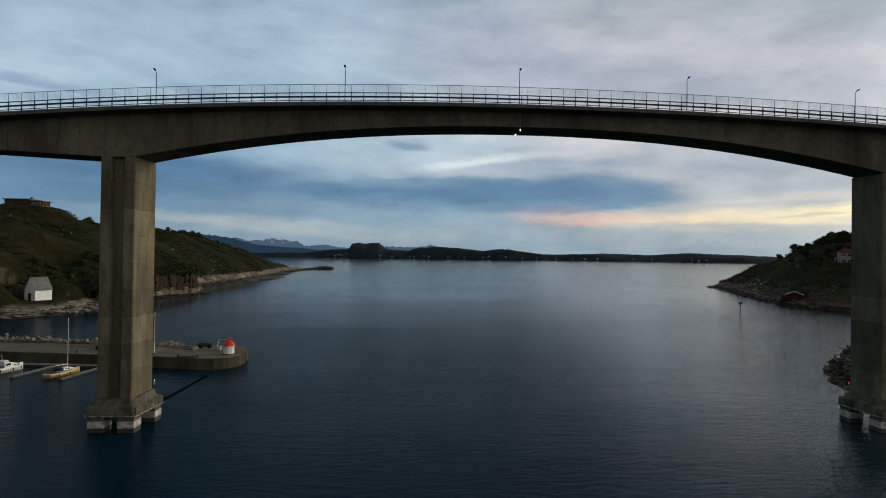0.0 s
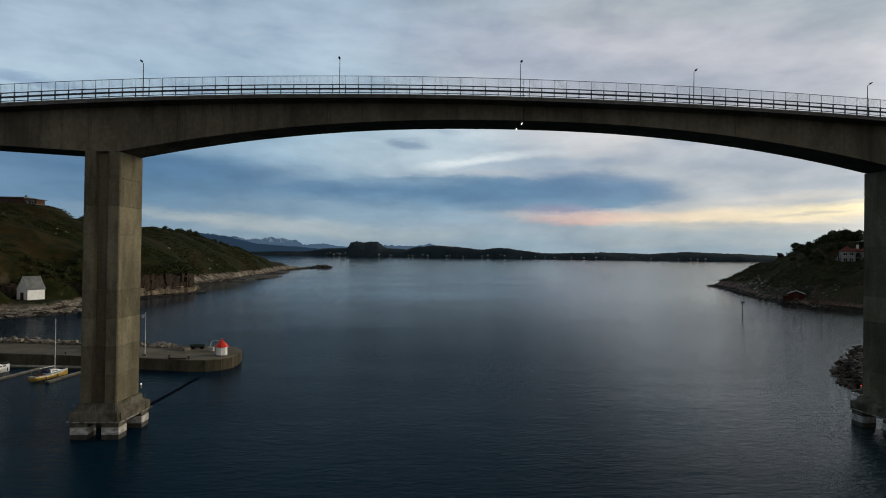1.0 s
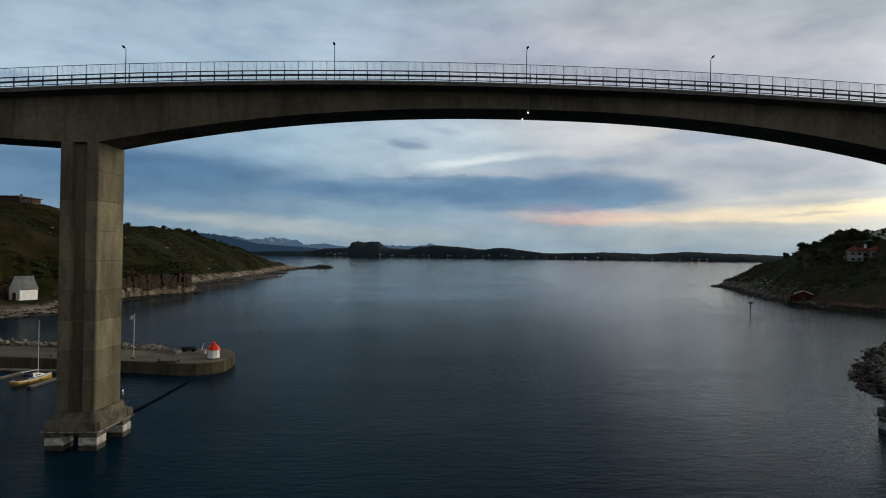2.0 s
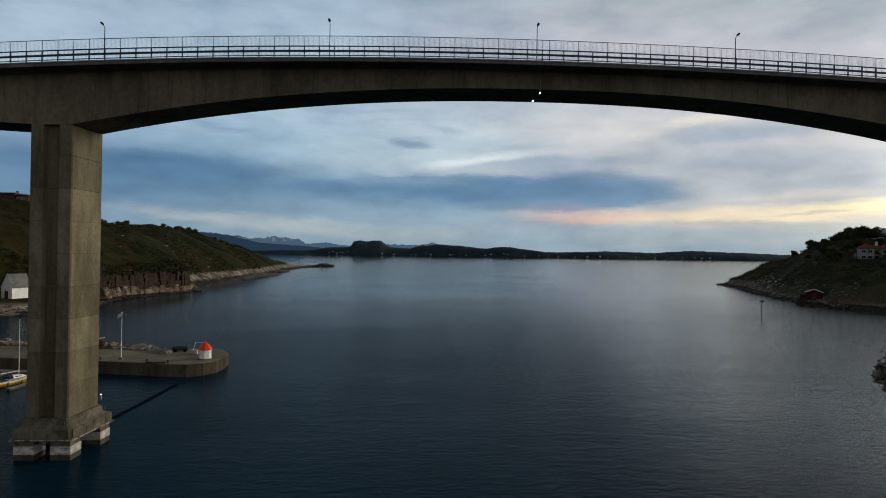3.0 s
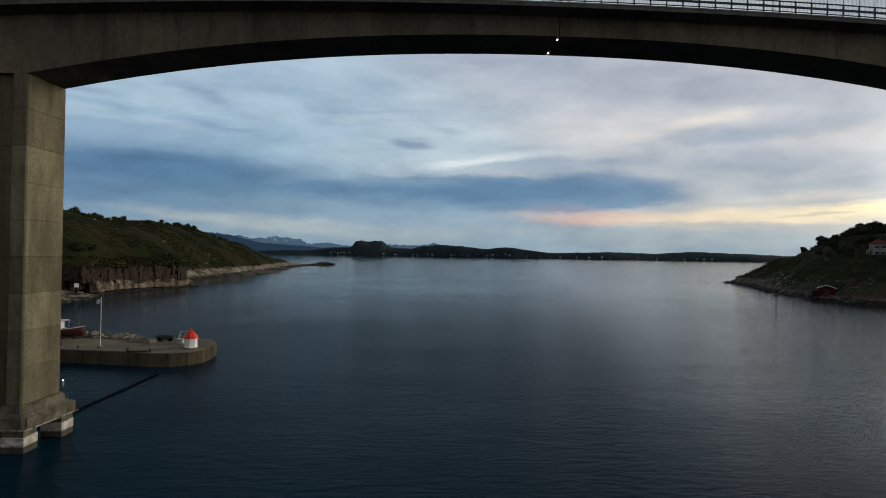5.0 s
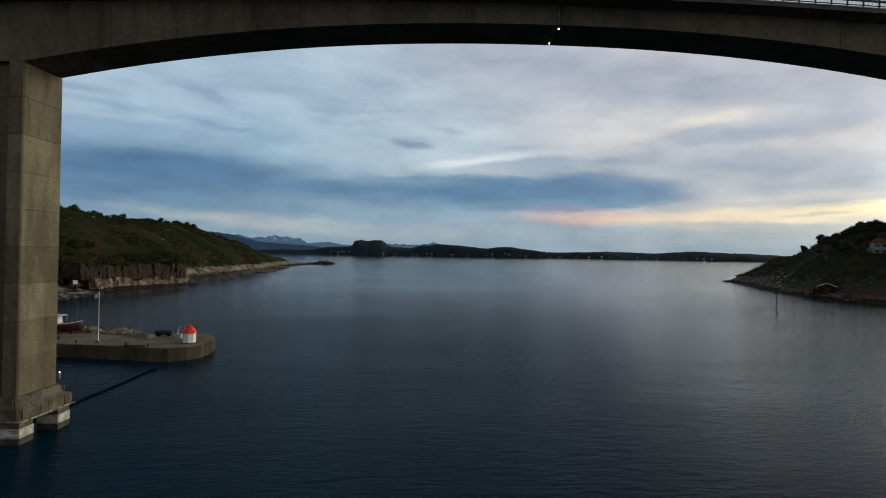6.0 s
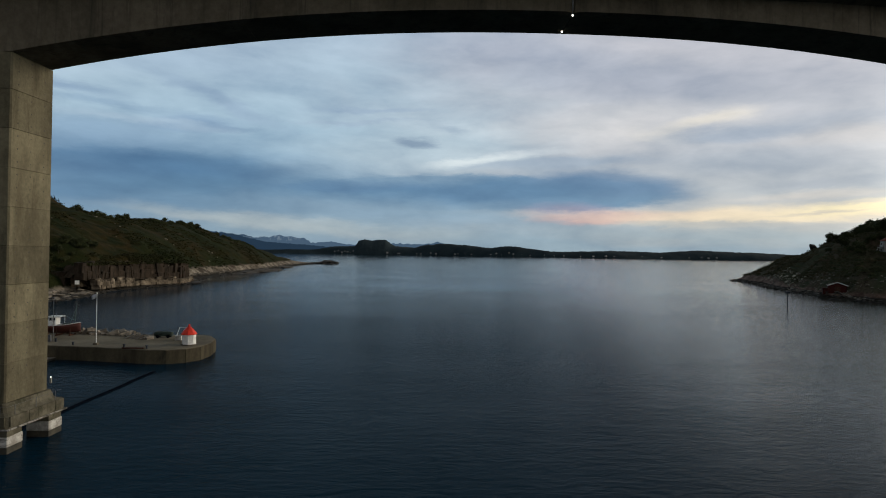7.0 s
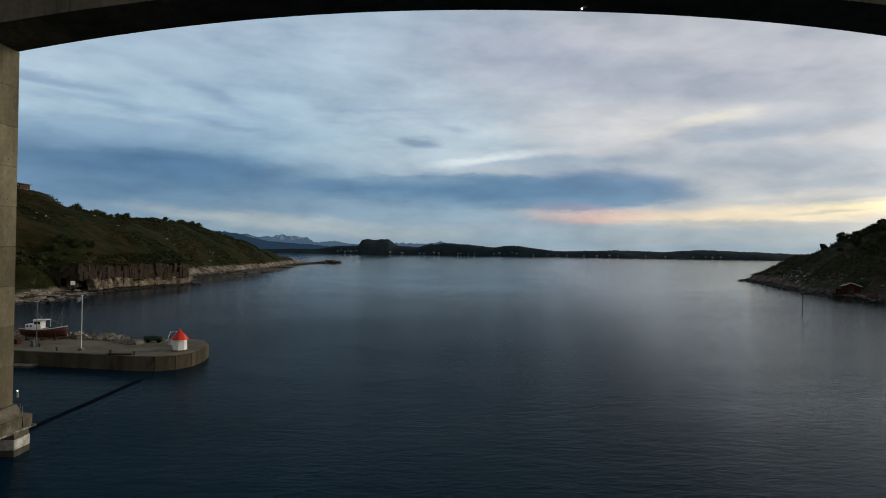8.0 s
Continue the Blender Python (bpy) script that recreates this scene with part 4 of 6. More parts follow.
def lighthouse():
    ob = holder("harbour_light", pose(-51.6, 43.7, QZ, 0, 0, 12), "small white octagonal harbour light with bright red cone roof", "lighthouse")

    def octagon(r, z):
        return [(r * math.cos(t), r * math.sin(t), z) for t in np.linspace(0, 2 * math.pi, 8, endpoint=False)]
    finish("plinth", loft(B(), [octagon(1.3, 0.0), octagon(1.3, 0.14)]), QUAY, ob)
    finish("body", loft(B(), [octagon(1.1, 0.135), octagon(1.06, 1.75)]), WHITE_PAINT, ob)
    finish("roof", loft(B(), [octagon(1.30, 1.72), octagon(1.28, 1.84), octagon(0.84, 2.42), octagon(0.34, 2.92), octagon(0.2, 3.0)]), RED_ROOF, ob)
    cap = loft(B(), [octagon(0.16, 2.98), octagon(0.16, 3.2), octagon(0.22, 3.22), octagon(0.05, 3.38)])
    finish("ventilator", cap, RED_ROOF, ob)
    door = box(B(), -0.36, 0.36, -0.03, 0.03, 0.15, 1.45, 0.01)
    d = finish("door", door, WHITE_PAINT, ob)
    d.matrix_local = pose(0.0, 0.99, 0, 0, 0, 0)
    return ob


lighthouse()


def flagpole():
    ob = holder("flagpole", pose(-66.2, 42.9, QZ), "white flagpole with a small flag on the quay edge", "flagpole")
    finish("base", box(B(), -0.35, 0.35, -0.35, 0.35, 0, 0.3, 0.04), QUAY, ob)
    finish("pole", rod(B(), (0, 0, 0.28), (0, 0, 8.3), 0.065, 0.04, 10), WHITE_PAINT, ob)
    bm = B()
    bmesh.ops.create_uvsphere(bm, u_segments=8, v_segments=6, radius=0.12, matrix=Matrix.Translation((0, 0, 8.36)))
    finish("ball", bm, WHITE_PAINT, ob)
    rings = []
    for i in range(9):
        f = i / 8
        y = 0.12 * math.sin(f * 7)
        rings.append([(-0.08 - 0.8 * f, y, 8.2 - 0.35 * f * f), (-0.08 - 0.8 * f, y + 0.012, 8.2 - 0.35 * f * f), (-0.08 - 0.75 * f, y + 0.012, 7.6 - 0.4 * f), (-0.08 - 0.75 * f, y, 7.6 - 0.4 * f)])
    finish("flag", loft(B(), rings), FLAG_CLOTH, ob, "pale blue and white flag cloth", smooth=True)
    finish("strut", rod(B(), (0, 0, 8.15), (0.9, 0.0, 8.0), 0.03), STEEL, ob)
    return ob


flagpole()


def light_pole():
    ob = holder("light_pole", pose(-74.6, 45.5, QZ), "slender grey quay light pole with cabinet at its foot", "lamp post")
    finish("pole", rod(B(), (0, 0, 0), (0, 0, 7.3), 0.07, 0.045), STEEL, ob)
    finish("lamp_head", box(B(), -0.4, 0.18, -0.12, 0.12, 7.28, 7.4, 0.03), STEEL, ob)
    finish("cabinet", box(B(), -0.85, -0.35, -0.2, 0.2, 0.0, 1.1, 0.03), STEEL, ob)
    finish("bollard", rod(B(), (0.45, 0, 0), (0.45, 0, 0.6), 0.15, 0.18), DARK_STEEL, ob)
    return ob


light_pole()


def hull(length, beam, depth, sheer, keel, n=13):
    """Rings of a boat hull, bow towards +x, rail at z = depth."""
    rings = []
    for i in range(n):
        f = i / (n - 1)
        x = -length / 2 + length * f
        if f > 0.35:
            w = beam / 2 * max(0.03, (1 - ((f - 0.35) / 0.65) ** 2.2)) * 0.98
        else:
            w = beam / 2 * (0.75 + 0.23 * f / 0.35)
        top = depth + sheer * (2.2 * (f - 0.35) ** 2)
        low = keel * max(0.05, math.sin(math.pi * min(0.98, 0.12 + 0.76 * f)))
        rings.append([(x, -w, top), (x, -w * 0.86, top * 0.5), (x, -w * 0.35, depth * 0.1 - low * 0.4), (x, 0, -low), (x, w * 0.35, depth * 0.1 - low * 0.4),
                      (x, w * 0.86, top * 0.5), (x, w, top)])
    return rings


RIG_GREEN = surface("grey_green_paint", (0.05, 0.08, 0.075), (0.09, 0.13, 0.12), 1.0, 6.0, 0.6)


def boat_heap():
    """A low uneven heap lying on a foredeck."""
    bm = B()
    bmesh.ops.create_icosphere(bm, subdivisions=2, radius=1.0)
    for v in bm.verts:
        v.co *= 1 + 0.3 * noise.noise(v.co * 2.3)
        v.co = Vector((1.3 + 0.8 * v.co.x, 0.6 * v.co.y, 1.15 + 0.32 * v.co.z))
    return bm


def cutter():
    ob = holder("fishing_cutter", pose(-78.2, 53.4, QZ + 0.86, 0, 0, 3) @ Matrix.Diagonal((0.94, 0.94, 0.9, 1)), "old dark red wooden fishing cutter with white wheelhouse on a cradle", "boat")
    rings = hull(7.8, 2.6, 1.02, 0.6, 0.55)
    finish("hull", loft(B(), rings), HULL_RED, ob, smooth=True)
    bm = B()
    for r0, r1 in zip(rings, rings[1:]):
        for k in (0, 6):
            rod(bm, Vector(r0[k]) + Vector((0, 0, 0.04)), Vector(r1[k]) + Vector((0, 0, 0.04)), 0.07, seg=6)
    finish("gunwale", bm, WHITE_PAINT, ob, "white-painted gunwale")
    bm = box(B(), -3.0, -1.55, -0.75, 0.75, 1.1, 2.0, 0.05)
    finish("cabin_trunk", bm, WHITE_PAINT, ob)
    bm = box(B(), -1.6, -0.3, -0.8, 0.8, 1.1, 2.75, 0.05)
    finish("wheelhouse", bm, WHITE_PAINT, ob)
    finish("wheelhouse_roof", box(B(), -1.75, 0.75, -0.92, 0.92, 2.75, 2.84, 0.03), WHITE_PAINT, ob)
    for px in (0.55,):
        for py in (-0.8, 0.8):
            finish("roof_post", rod(B(), (px, py, 1.2), (px, py, 2.76), 0.035), WHITE_PAINT, ob)
    for x0 in (-1.45, -0.85):
        finish("window_pane", box(B(), x0, x0 + 0.45, -0.815, -0.79, 2.0, 2.5), GLASS, ob, "dark glass")
    for x0 in (-2.8, -2.2):
        finish("window_pane", box(B(), x0, x0 + 0.4, -0.765, -0.74, 1.5, 1.8), GLASS, ob, "dark glass")
    finish("exhaust", rod(B(), (-0.7, 0.2, 2.8), (-0.7, 0.2, 3.4), 0.07), STEEL, ob)
    finish("mast", rod(B(), (2.75, 0, 1.0), (3.1, 0, 5.5), 0.075, 0.045), RIG_GREEN, ob, "grey-green mast")
    for y in (-0.75, 0.75):
        finish("mast_leg", rod(B(), (2.2, y, 1.2), (3.05, 0, 4.6), 0.045), RIG_GREEN, ob, "grey-green mast leg")
    finish("boom_spar", rod(B(), (2.8, 0, 1.9), (1.0, 0, 2.9), 0.05), RIG_GREEN, ob, "grey-green boom")
    for tx, ty in ((3.9, 0), (0.6, 0.0), (1.5, 1.1), (1.5, -1.1)):
        finish("stay", rod(B(), (3.05, 0, 5.3), (tx, ty, 1.4 if tx > 0.8 else 2.8), 0.02, seg=5), DARK_STEEL, ob)
    finish("net_heap", boat_heap(), GREEN_TARP, ob, "dark heap of nets on the foredeck", smooth=True)
    for x in (-2.6, 0.0, 2.4):
        finish("cradle_beam", box(B(), x - 0.12, x + 0.12, -1.2, 1.2, -0.94, -0.72), BROWN_WOOD, ob)
        for y in (-1.1, 1.0):
            finish("cradle_post", box(B(), x - 0.07, x + 0.07, y, y + 0.12, -0.74, 0.45), BROWN_WOOD, ob)
    return ob


cutter()

tagged(finish("storage_crate", box(B(), -80.2, -79.0, 47.6, 48.7, QZ, QZ + 0.85, 0.05), RED_BOARD), "dull red storage crate on the quay", "crate")


def slab(x, y, lx, ly, lz, rz, tilt, material, label):
    ob = finish("stone_slab", box(B(), -lx / 2, lx / 2, -ly / 2, ly / 2, 0, lz, 0.06), material)
    ob.matrix_world = pose(x, y, QZ, 0, tilt, rz)
    return tagged(ob, label, "stone slab", "stone slabs on the quay")


for x, y, lx, rz, tilt in ((-64.3, 50.6, 1.7, 35, -22), (-63.2, 50.0, 1.9, 30, -28), (-62.2, 49.6, 1.7, 38, -26), (-61.2, 49.4, 1.6, 25, -20), (-60.4, 49.2, 1.2, 40, -6)):
    slab(x, y, lx, 0.9, 0.45, rz, tilt, STONE, "pale rough stone slab leaning in a row")
tank = holder("covered_trailer", pose(-58.9, 51.4, QZ, 0, 0, 3), "low trailer load under a dark green tarpaulin", "trailer")
bm = B()
rings = []
for x, w in ((-1.5, 0.42), (-1.35, 0.55), (0, 0.6), (1.35, 0.55), (1.5, 0.4)):
    rings.append([(x, -w, 0.3), (x, -w, 0.8), (x, -w * 0.5, 1.12 - abs(x) * 0.05), (x, w * 0.5, 1.1 - abs(x) * 0.06), (x, w, 0.8), (x, w, 0.3)])
finish("tarpaulin", loft(bm, rings), GREEN_TARP, tank)
for x in (-0.9, 0.9):
    for y in (-0.5, 0.5):
        finish("wheel", rod(B(), (x, y - 0.08, 0.28), (x, y + 0.08, 0.28), 0.28, seg=14), RUBBER, tank)
winch = holder("quay_winch", pose(-55.2, 48.6, QZ), "pale steel box with a leaning steel stay on the quay", "winch")
finish("casing", box(B(), -0.55, 0.55, -0.4, 0.4, 0, 0.85, 0.06), WHITE_BAND, winch)
finish("stay", rod(B(), (-0.5, 0.0, 0.3), (0.1, 0.1, 2.2), 0.05), WHITE_PAINT, winch)
finish("tie_bar", rod(B(), (0.1, 0.1, 2.15), (1.9, 0.2, 2.25), 0.025), WHITE_PAINT, winch)
for x, y in ((-56.5, 39.0), (-60.5, 40.0), (-69.5, 41.9), (-82, 43.6)):
    bm = rod(B(), (x, y + 0.35, QZ), (x, y + 0.35, QZ + 0.42), 0.14, 0.12, 10)
    rod(bm, (x, y + 0.35, QZ + 0.4), (x, y + 0.35, QZ + 0.52), 0.22, 0.2, 10)
    tagged(finish("bollard", bm, DARK_STEEL), "dark cast-iron mooring bollard at the quay edge", "bollard", "quay bollards")
tagged(finish("mooring_beam", box(B(), -60.2, -56.8, 38.9, 39.25, QZ, QZ + 0.22, 0.03), BROWN_WOOD), "dark timber beam lying along the quay edge", "beam")


# ---- pontoons and boats ----
def pontoon(x, y, length, width, rz, label):
    ob = holder("pontoon", pose(x, y, 0.0, 0, 0, rz), label, "pontoon", "floating pontoons")
    # dark colour stands in for the shadow along the float's sides
    finish("float", box(B(), 0, length, -width / 2 + 0.06, width / 2 - 0.06, -0.25, 0.3, 0.04), TIDE_SHADE_CONCRETE, ob, "concrete float, coloured dark for its shaded sides")
    n = int(length / 0.5)
    for i in range(n):
        finish("plank", box(B(), i * length / n + 0.01, (i + 1) * length / n - 0.015, -width / 2, width / 2, 0.30, 0.36), WOOD_GREY, ob)
    return ob


pontoon(-104, 42.8, 32.5, 1.8, -4.5, "long grey timber-decked pontoon along the quay wall")
for x, y0, ln in ((-74.6, 38.9, 11.5), (-84.2, 39.6, 10.5), (-93.5, 40.4, 10.5)):
    pontoon(x, y0, ln, 0.8, -96, "narrow timber mooring finger of the pontoon")


def sailboat():
    ob = holder("sailing_boat", pose(-77.9, 32.0, 0.05, 0, 0, 74), "small yellow sailing boat with bare mast at its mooring", "boat")
    rings = hull(7.4, 2.4, 0.68, 0.3, 0.35)
    finish("hull", loft(B(), rings), HULL_YELLOW, ob, smooth=True)
    deck = B()
    loft(deck, [[(r[0][0], r[0][1] * 0.97, r[0][2] + 0.01), (r[6][0], r[6][1] * 0.97, r[6][2] + 0.01), (r[6][0], r[6][1] * 0.9, r[6][2] + 0.07), (r[0][0], r[0][1] * 0.9, r[0][2] + 0.07)] for r in rings])
    finish("deck", deck, HULL_WHITE, ob, "white deck")
    bm = B()
    loft(bm, [[(-0.6, -0.75, 1.0), (-0.6, 0.75, 1.0), (-0.6, 0.6, 1.5), (-0.6, -0.6, 1.5)], [(1.0, -0.7, 1.0), (1.0, 0.7, 1.0), (1.0, 0.52, 1.42), (1.0, -0.52, 1.42)],
              [(2.0, -0.45, 1.0), (2.0, 0.45, 1.0), (1.8, 0.35, 1.15), (1.8, -0.35, 1.15)]])
    finish("cabin", bm, HULL_WHITE, ob, "white cabin top")
    for x0 in (-0.3, 0.35):
        for sgn in (-1, 1):
            finish("window_pane", box(B(), x0, x0 + 0.45, sgn * 0.70 - 0.02, sgn * 0.70 + 0.02, 1.15, 1.32), GLASS, ob, "dark glass")
    for sgn in (-1, 1):
        for x0 in (-2.0, 0.4):
            finish("fender", rod(B(), (x0, sgn * 1.2, 0.15), (x0, sgn * 1.2, 0.6), 0.09), CANVAS_BLUE, ob, "dark blue fender")
        finish("lifeline", rod(B(), (-3.4, sgn * 0.45, 1.6), (3.1, sgn * 0.45, 1.62), 0.012, seg=5), STEEL, ob)
    finish("cockpit", box(B(), -3.1, -1.5, -0.6, 0.6, 0.8, 0.98, 0.03), BROWN_WOOD, ob, "dark wooden cockpit floor")
    finish("sprayhood", box(B(), -1.5, -0.5, -0.7, 0.7, 1.0, 1.65, 0.2), CANVAS_BLUE, ob, "dark blue canvas cover")
    finish("mast", rod(B(), (0.9, 0, 1.0), (0.9, 0, 10.4), 0.06, 0.045), HULL_WHITE, ob)
    finish("boom", rod(B(), (0.85, 0, 1.95), (-2.2, 0, 2.0), 0.06), HULL_WHITE, ob)
    for p in ((3.6, 0, 1.15), (-3.6, 0, 1.0), (0.7, 1.1, 1.0), (0.7, -1.1, 1.0)):
        finish("stay", rod(B(), (0.9, 0, 10.2), p, 0.008, seg=4), STEEL, ob)
    for x, h in ((3.5, 0.6), (3.1, 0.6), (-3.4, 0.6)):
        for y in (-0.45, 0.45):
            finish("stanchion", rod(B(), (x, y if x < 3.4 else y * 0.4, 1.0), (x, y if x < 3.4 else y * 0.4, 1.1 + h), 0.02, seg=6), STEEL, ob)
    return ob


def motorboat(x, y, rz, label):
    ob = holder("motor_boat", pose(x, y, 0.05, 0, 0, rz), label, "boat")
    rings = hull(7.0, 2.5, 1.0, 0.4, 0.3)
    finish("hull", loft(B(), rings), HULL_WHITE, ob, smooth=True)
    bm = B()
    loft(bm, [[(-1.2, -0.95, 1.0), (-1.2, 0.95, 1.0), (-1.2, 0.85, 1.9), (-1.2, -0.85, 1.9)], [(0.4, -0.9, 1.0), (0.4, 0.9, 1.0), (0.1, 0.75, 1.9), (0.1, -0.75, 1.9)],
              [(2.6, -0.5, 1.1), (2.6, 0.5, 1.1), (2.2, 0.4, 1.3), (2.2, -0.4, 1.3)]])
    finish("cabin", bm, HULL_WHITE, ob)
    for sgn in (-1, 1):
        finish("window_pane", box(B(), -1.0, 0.0, sgn * 0.9 - 0.04, sgn * 0.9 + 0.04, 1.35, 1.72), GLASS, ob, "dark glass")
    finish("windscreen", box(B(), -0.05, 0.45, -0.72, 0.72, 1.42, 1.78, 0.02), GLASS, ob, "dark glass")
    finish("flybridge", box(B(), -1.3, -0.2, -0.7, 0.7, 1.9, 2.3, 0.08), HULL_WHITE, ob)
    finish("radar_mast", rod(B(), (-0.9, 0, 2.25), (-1.1, 0, 3.4), 0.04), HULL_WHITE, ob)
    for sgn in (-1, 1):
        for x0 in (0.7, 1.5):
            finish("window_pane", box(B(), x0, x0 + 0.5, sgn * 0.74 - 0.06, sgn * 0.74 + 0.06, 1.12, 1.3), GLASS, ob, "dark glass")
        for x0 in (-2.4, 0.2, 2.2):
            finish("fender", rod(B(), (x0, sgn * (1.28 if x0 < 1 else 0.95), 0.3), (x0, sgn * (1.28 if x0 < 1 else 0.95), 0.85), 0.09), CANVAS_BLUE, ob, "dark blue fender")
    finish("cockpit_cover", box(B(), -3.2, -1.25, -0.9, 0.9, 0.95, 1.35, 0.1), CANVAS_BLUE, ob, "dark blue canvas cover")
    for y in (-0.5, 0.5):
        finish("bow_rail", rod(B(), (2.0, y, 1.7), (3.3, y * 0.3, 1.75), 0.02, seg=6), STEEL, ob)
    return ob


sailboat()
motorboat(-89.8, 34.8, 76, "white motor boat with dark canopy at the pontoon")

# floating boom from the pier to the quay
boom = holder("floating_boom", pose(0, 0, 0), "long black floating boom on the water between pier and quay", "boom")
pts = [(-52.5 + 0.05 * math.sin(i * 0.9) + 0.03 * i, 3.2 + i * 2.05, -0.16) for i in range(15)]
for a, b in zip(pts, pts[1:]):
    finish("boom_section", rod(B(), a, b, 0.36, seg=10), RUBBER, boom)

# sea marker
marker = holder("sea_marker", pose(110.6, 141.8, 0), "dark steel sea marker pole with a small top box", "sea marker")
finish("pole", rod(B(), (0, 0, -3), (0, 0, 6.2), 0.16, 0.13), DARK_STEEL, marker)
finish("top_box", box(B(), -0.65, 0.65, -0.35, 0.35, 6.15, 6.85, 0.05), DARK_STEEL, marker)
finish("collar", rod(B(), (0, 0, 5.0), (0, 0, 5.25), 0.3, 0.3), DARK_STEEL, marker)


# ---- buildings ----
def gable_house(name, m, w, d, eave, ridge, wall, roof, label, category, over=0.3, boards=None):
    """Gabled house: ridge along local x, w long, d deep."""
    ob = holder(name, m, label, category)
    bm = B()
    loft(bm, [[(x, -d / 2, -0.8), (x, d / 2, -0.8), (x, d / 2, eave), (x, 0, ridge), (x, -d / 2, eave)] for x in (-w / 2, w / 2)])
    finish("wall", bm, wall, ob)
    slope = (ridge - eave) / (d / 2)
    for sgn in (-1, 1):
        y1, z1 = sgn * (d / 2 + over), eave - slope * over
        ring0 = [(0, ridge + 0.02), (0, ridge + 0.18), (y1, z1 + 0.18), (y1, z1 + 0.02)]
        bm = loft(B(), [[(x, y, z) for y, z in ring0] for x in (-w / 2 - over, w / 2 + over)])
        finish("roof", bm, roof, ob)
    if boards:
        for x in (-w / 2 - over - 0.03, w / 2 + over):
            for sgn in (-1, 1):
                y1, z1 = sgn * (d / 2 + over), eave - slope * over
                ring0 = [(0, ridge - 0.1), (0, ridge + 0.2), (y1, z1 + 0.2), (y1, z1 - 0.1)]
                bm = loft(B(), [[(xx, y, z) for y, z in ring0] for xx in (x, x + 0.05)])
                finish("bargeboard", bm, boards, ob, "white bargeboard")
    return ob


def window(ob, p, w, h, axis, frame_mat):
    """A framed window on a wall of ob; axis: outward direction, 'x-', 'y-' and so on."""
    x, y, z = p
    t = 0.06
    win = None
    if axis[0] == "y":
        s = -1 if axis[1] == "-" else 1
        win = finish("window", box(B(), x - w / 2, x + w / 2, min(y, y + s * t), max(y, y + s * t), z, z + h), frame_mat, ob)
        for k in (0, 1):
            x0 = x - w / 2 + 0.07 + k * (w / 2 - 0.03)
            finish("pane", box(B(), x0, x0 + w / 2 - 0.11, min(y + s * t, y + s * (t + 0.015)), max(y + s * t, y + s * (t + 0.015)), z + 0.08, z + h - 0.08), GLASS, win)
    else:
        s = -1 if axis[1] == "-" else 1
        win = finish("window", box(B(), min(x, x + s * t), max(x, x + s * t), y - w / 2, y + w / 2, z, z + h), frame_mat, ob)
        for k in (0, 1):
            y0 = y - w / 2 + 0.07 + k * (w / 2 - 0.03)
            finish("pane", box(B(), min(x + s * t, x + s * (t + 0.015)), max(x + s * t, x + s * (t + 0.015)), y0, y0 + w / 2 - 0.11, z + 0.08, z + h - 0.08), GLASS, win)
    return win


# white boathouse by the shore
bh = gable_house("boathouse", pose(-156.9, 155.4, 3.9, 0, 0, 65), 6.5, 6.0, 4.1, 8.6, WHITE_PAINT, SLATE, "white boarded boathouse with steep grey slate roof by the shore", "boathouse", 0.25)
finish("door", box(B(), -3.34, -3.255, -0.9, 0.9, 0.0, 2.7, 0.01), BROWN_WOOD, bh, "dark boarded double door")
# long brown cottage on the ridge
cot = holder("cottage", pose(-234.5, 271, 47.3, 0, 0, -4), "long low brown timber house with flat dark roof on the ridge", "house")
finish("foundation", box(B(), -9.4, 12.0, -4.0, 4.0, -1.5, 0.5), EDGE, cot, "pale foundation wall")
finish("wall", box(B(), -9.3, 5.0, -3.9, 3.9, 0.5, 3.9), BROWN_WOOD, cot)
finish("wall", box(B(), 5.0, 11.8, -3.4, 3.6, 0.5, 3.0), BROWN_WOOD, cot, "brown end room with tall windows")
finish("roof", box(B(), -10.1, 5.7, -4.7, 4.7, 3.9, 4.4, 0.05), SLATE, cot)
finish("roof", box(B(), 5.0, 12.7, -4.3, 4.3, 3.02, 3.4, 0.05), SLATE, cot)
finish("chimney", box(B(), 3.0, 4.0, -0.5, 0.5, 4.4, 5.6, 0.03), SLATE, cot)
for x in (-7.2, -3.2, 1.0):
    window(cot, (x, -3.9, 1.6), 1.8, 1.3, "y-", BROWN_WOOD)
for x in (6.2, 8.2, 10.2):
    window(cot, (x, -3.4, 0.9), 1.5, 1.7, "y-", WHITE_PAINT)
# notice board above the cove
board = holder("notice_board", pose(-141.8, 173.0, ground_at(height_w, -141.8, 173.0), 0, 0, 29), "white square notice board on two posts", "sign")
gz = 4.1 - ground_at(height_w, -141.8, 173.0)
for x in (-0.6, 0.6):
    finish("post", rod(B(), (x, 0.06, -0.5), (x, 0.06, gz + 1.4), 0.05), STEEL, board)
finish("panel", box(B(), -0.75, 0.75, -0.04, 0.0, gz, gz + 1.5, 0.01), WHITE_PAINT, board, "white panel")
# red boat hut on the point
hut = gable_house("boat_hut", pose(176.8, 211.0, 3.2, 0, 0, 60), 5.2, 7.2, 2.9, 4.3, RED_BOARD, BROWN_WOOD, "dark red boarded boat hut with white bargeboards by the sea", "hut", 0.35, WHITE_PAINT)
finish("annex", box(B(), -2.0, 2.2, 3.62, 5.6, -1.2, 1.5, 0.03), RED_BOARD, hut)
finish("annex_roof", box(B(), -2.3, 2.5, 3.64, 5.8, 1.51, 1.68, 0.03), BROWN_WOOD, hut)
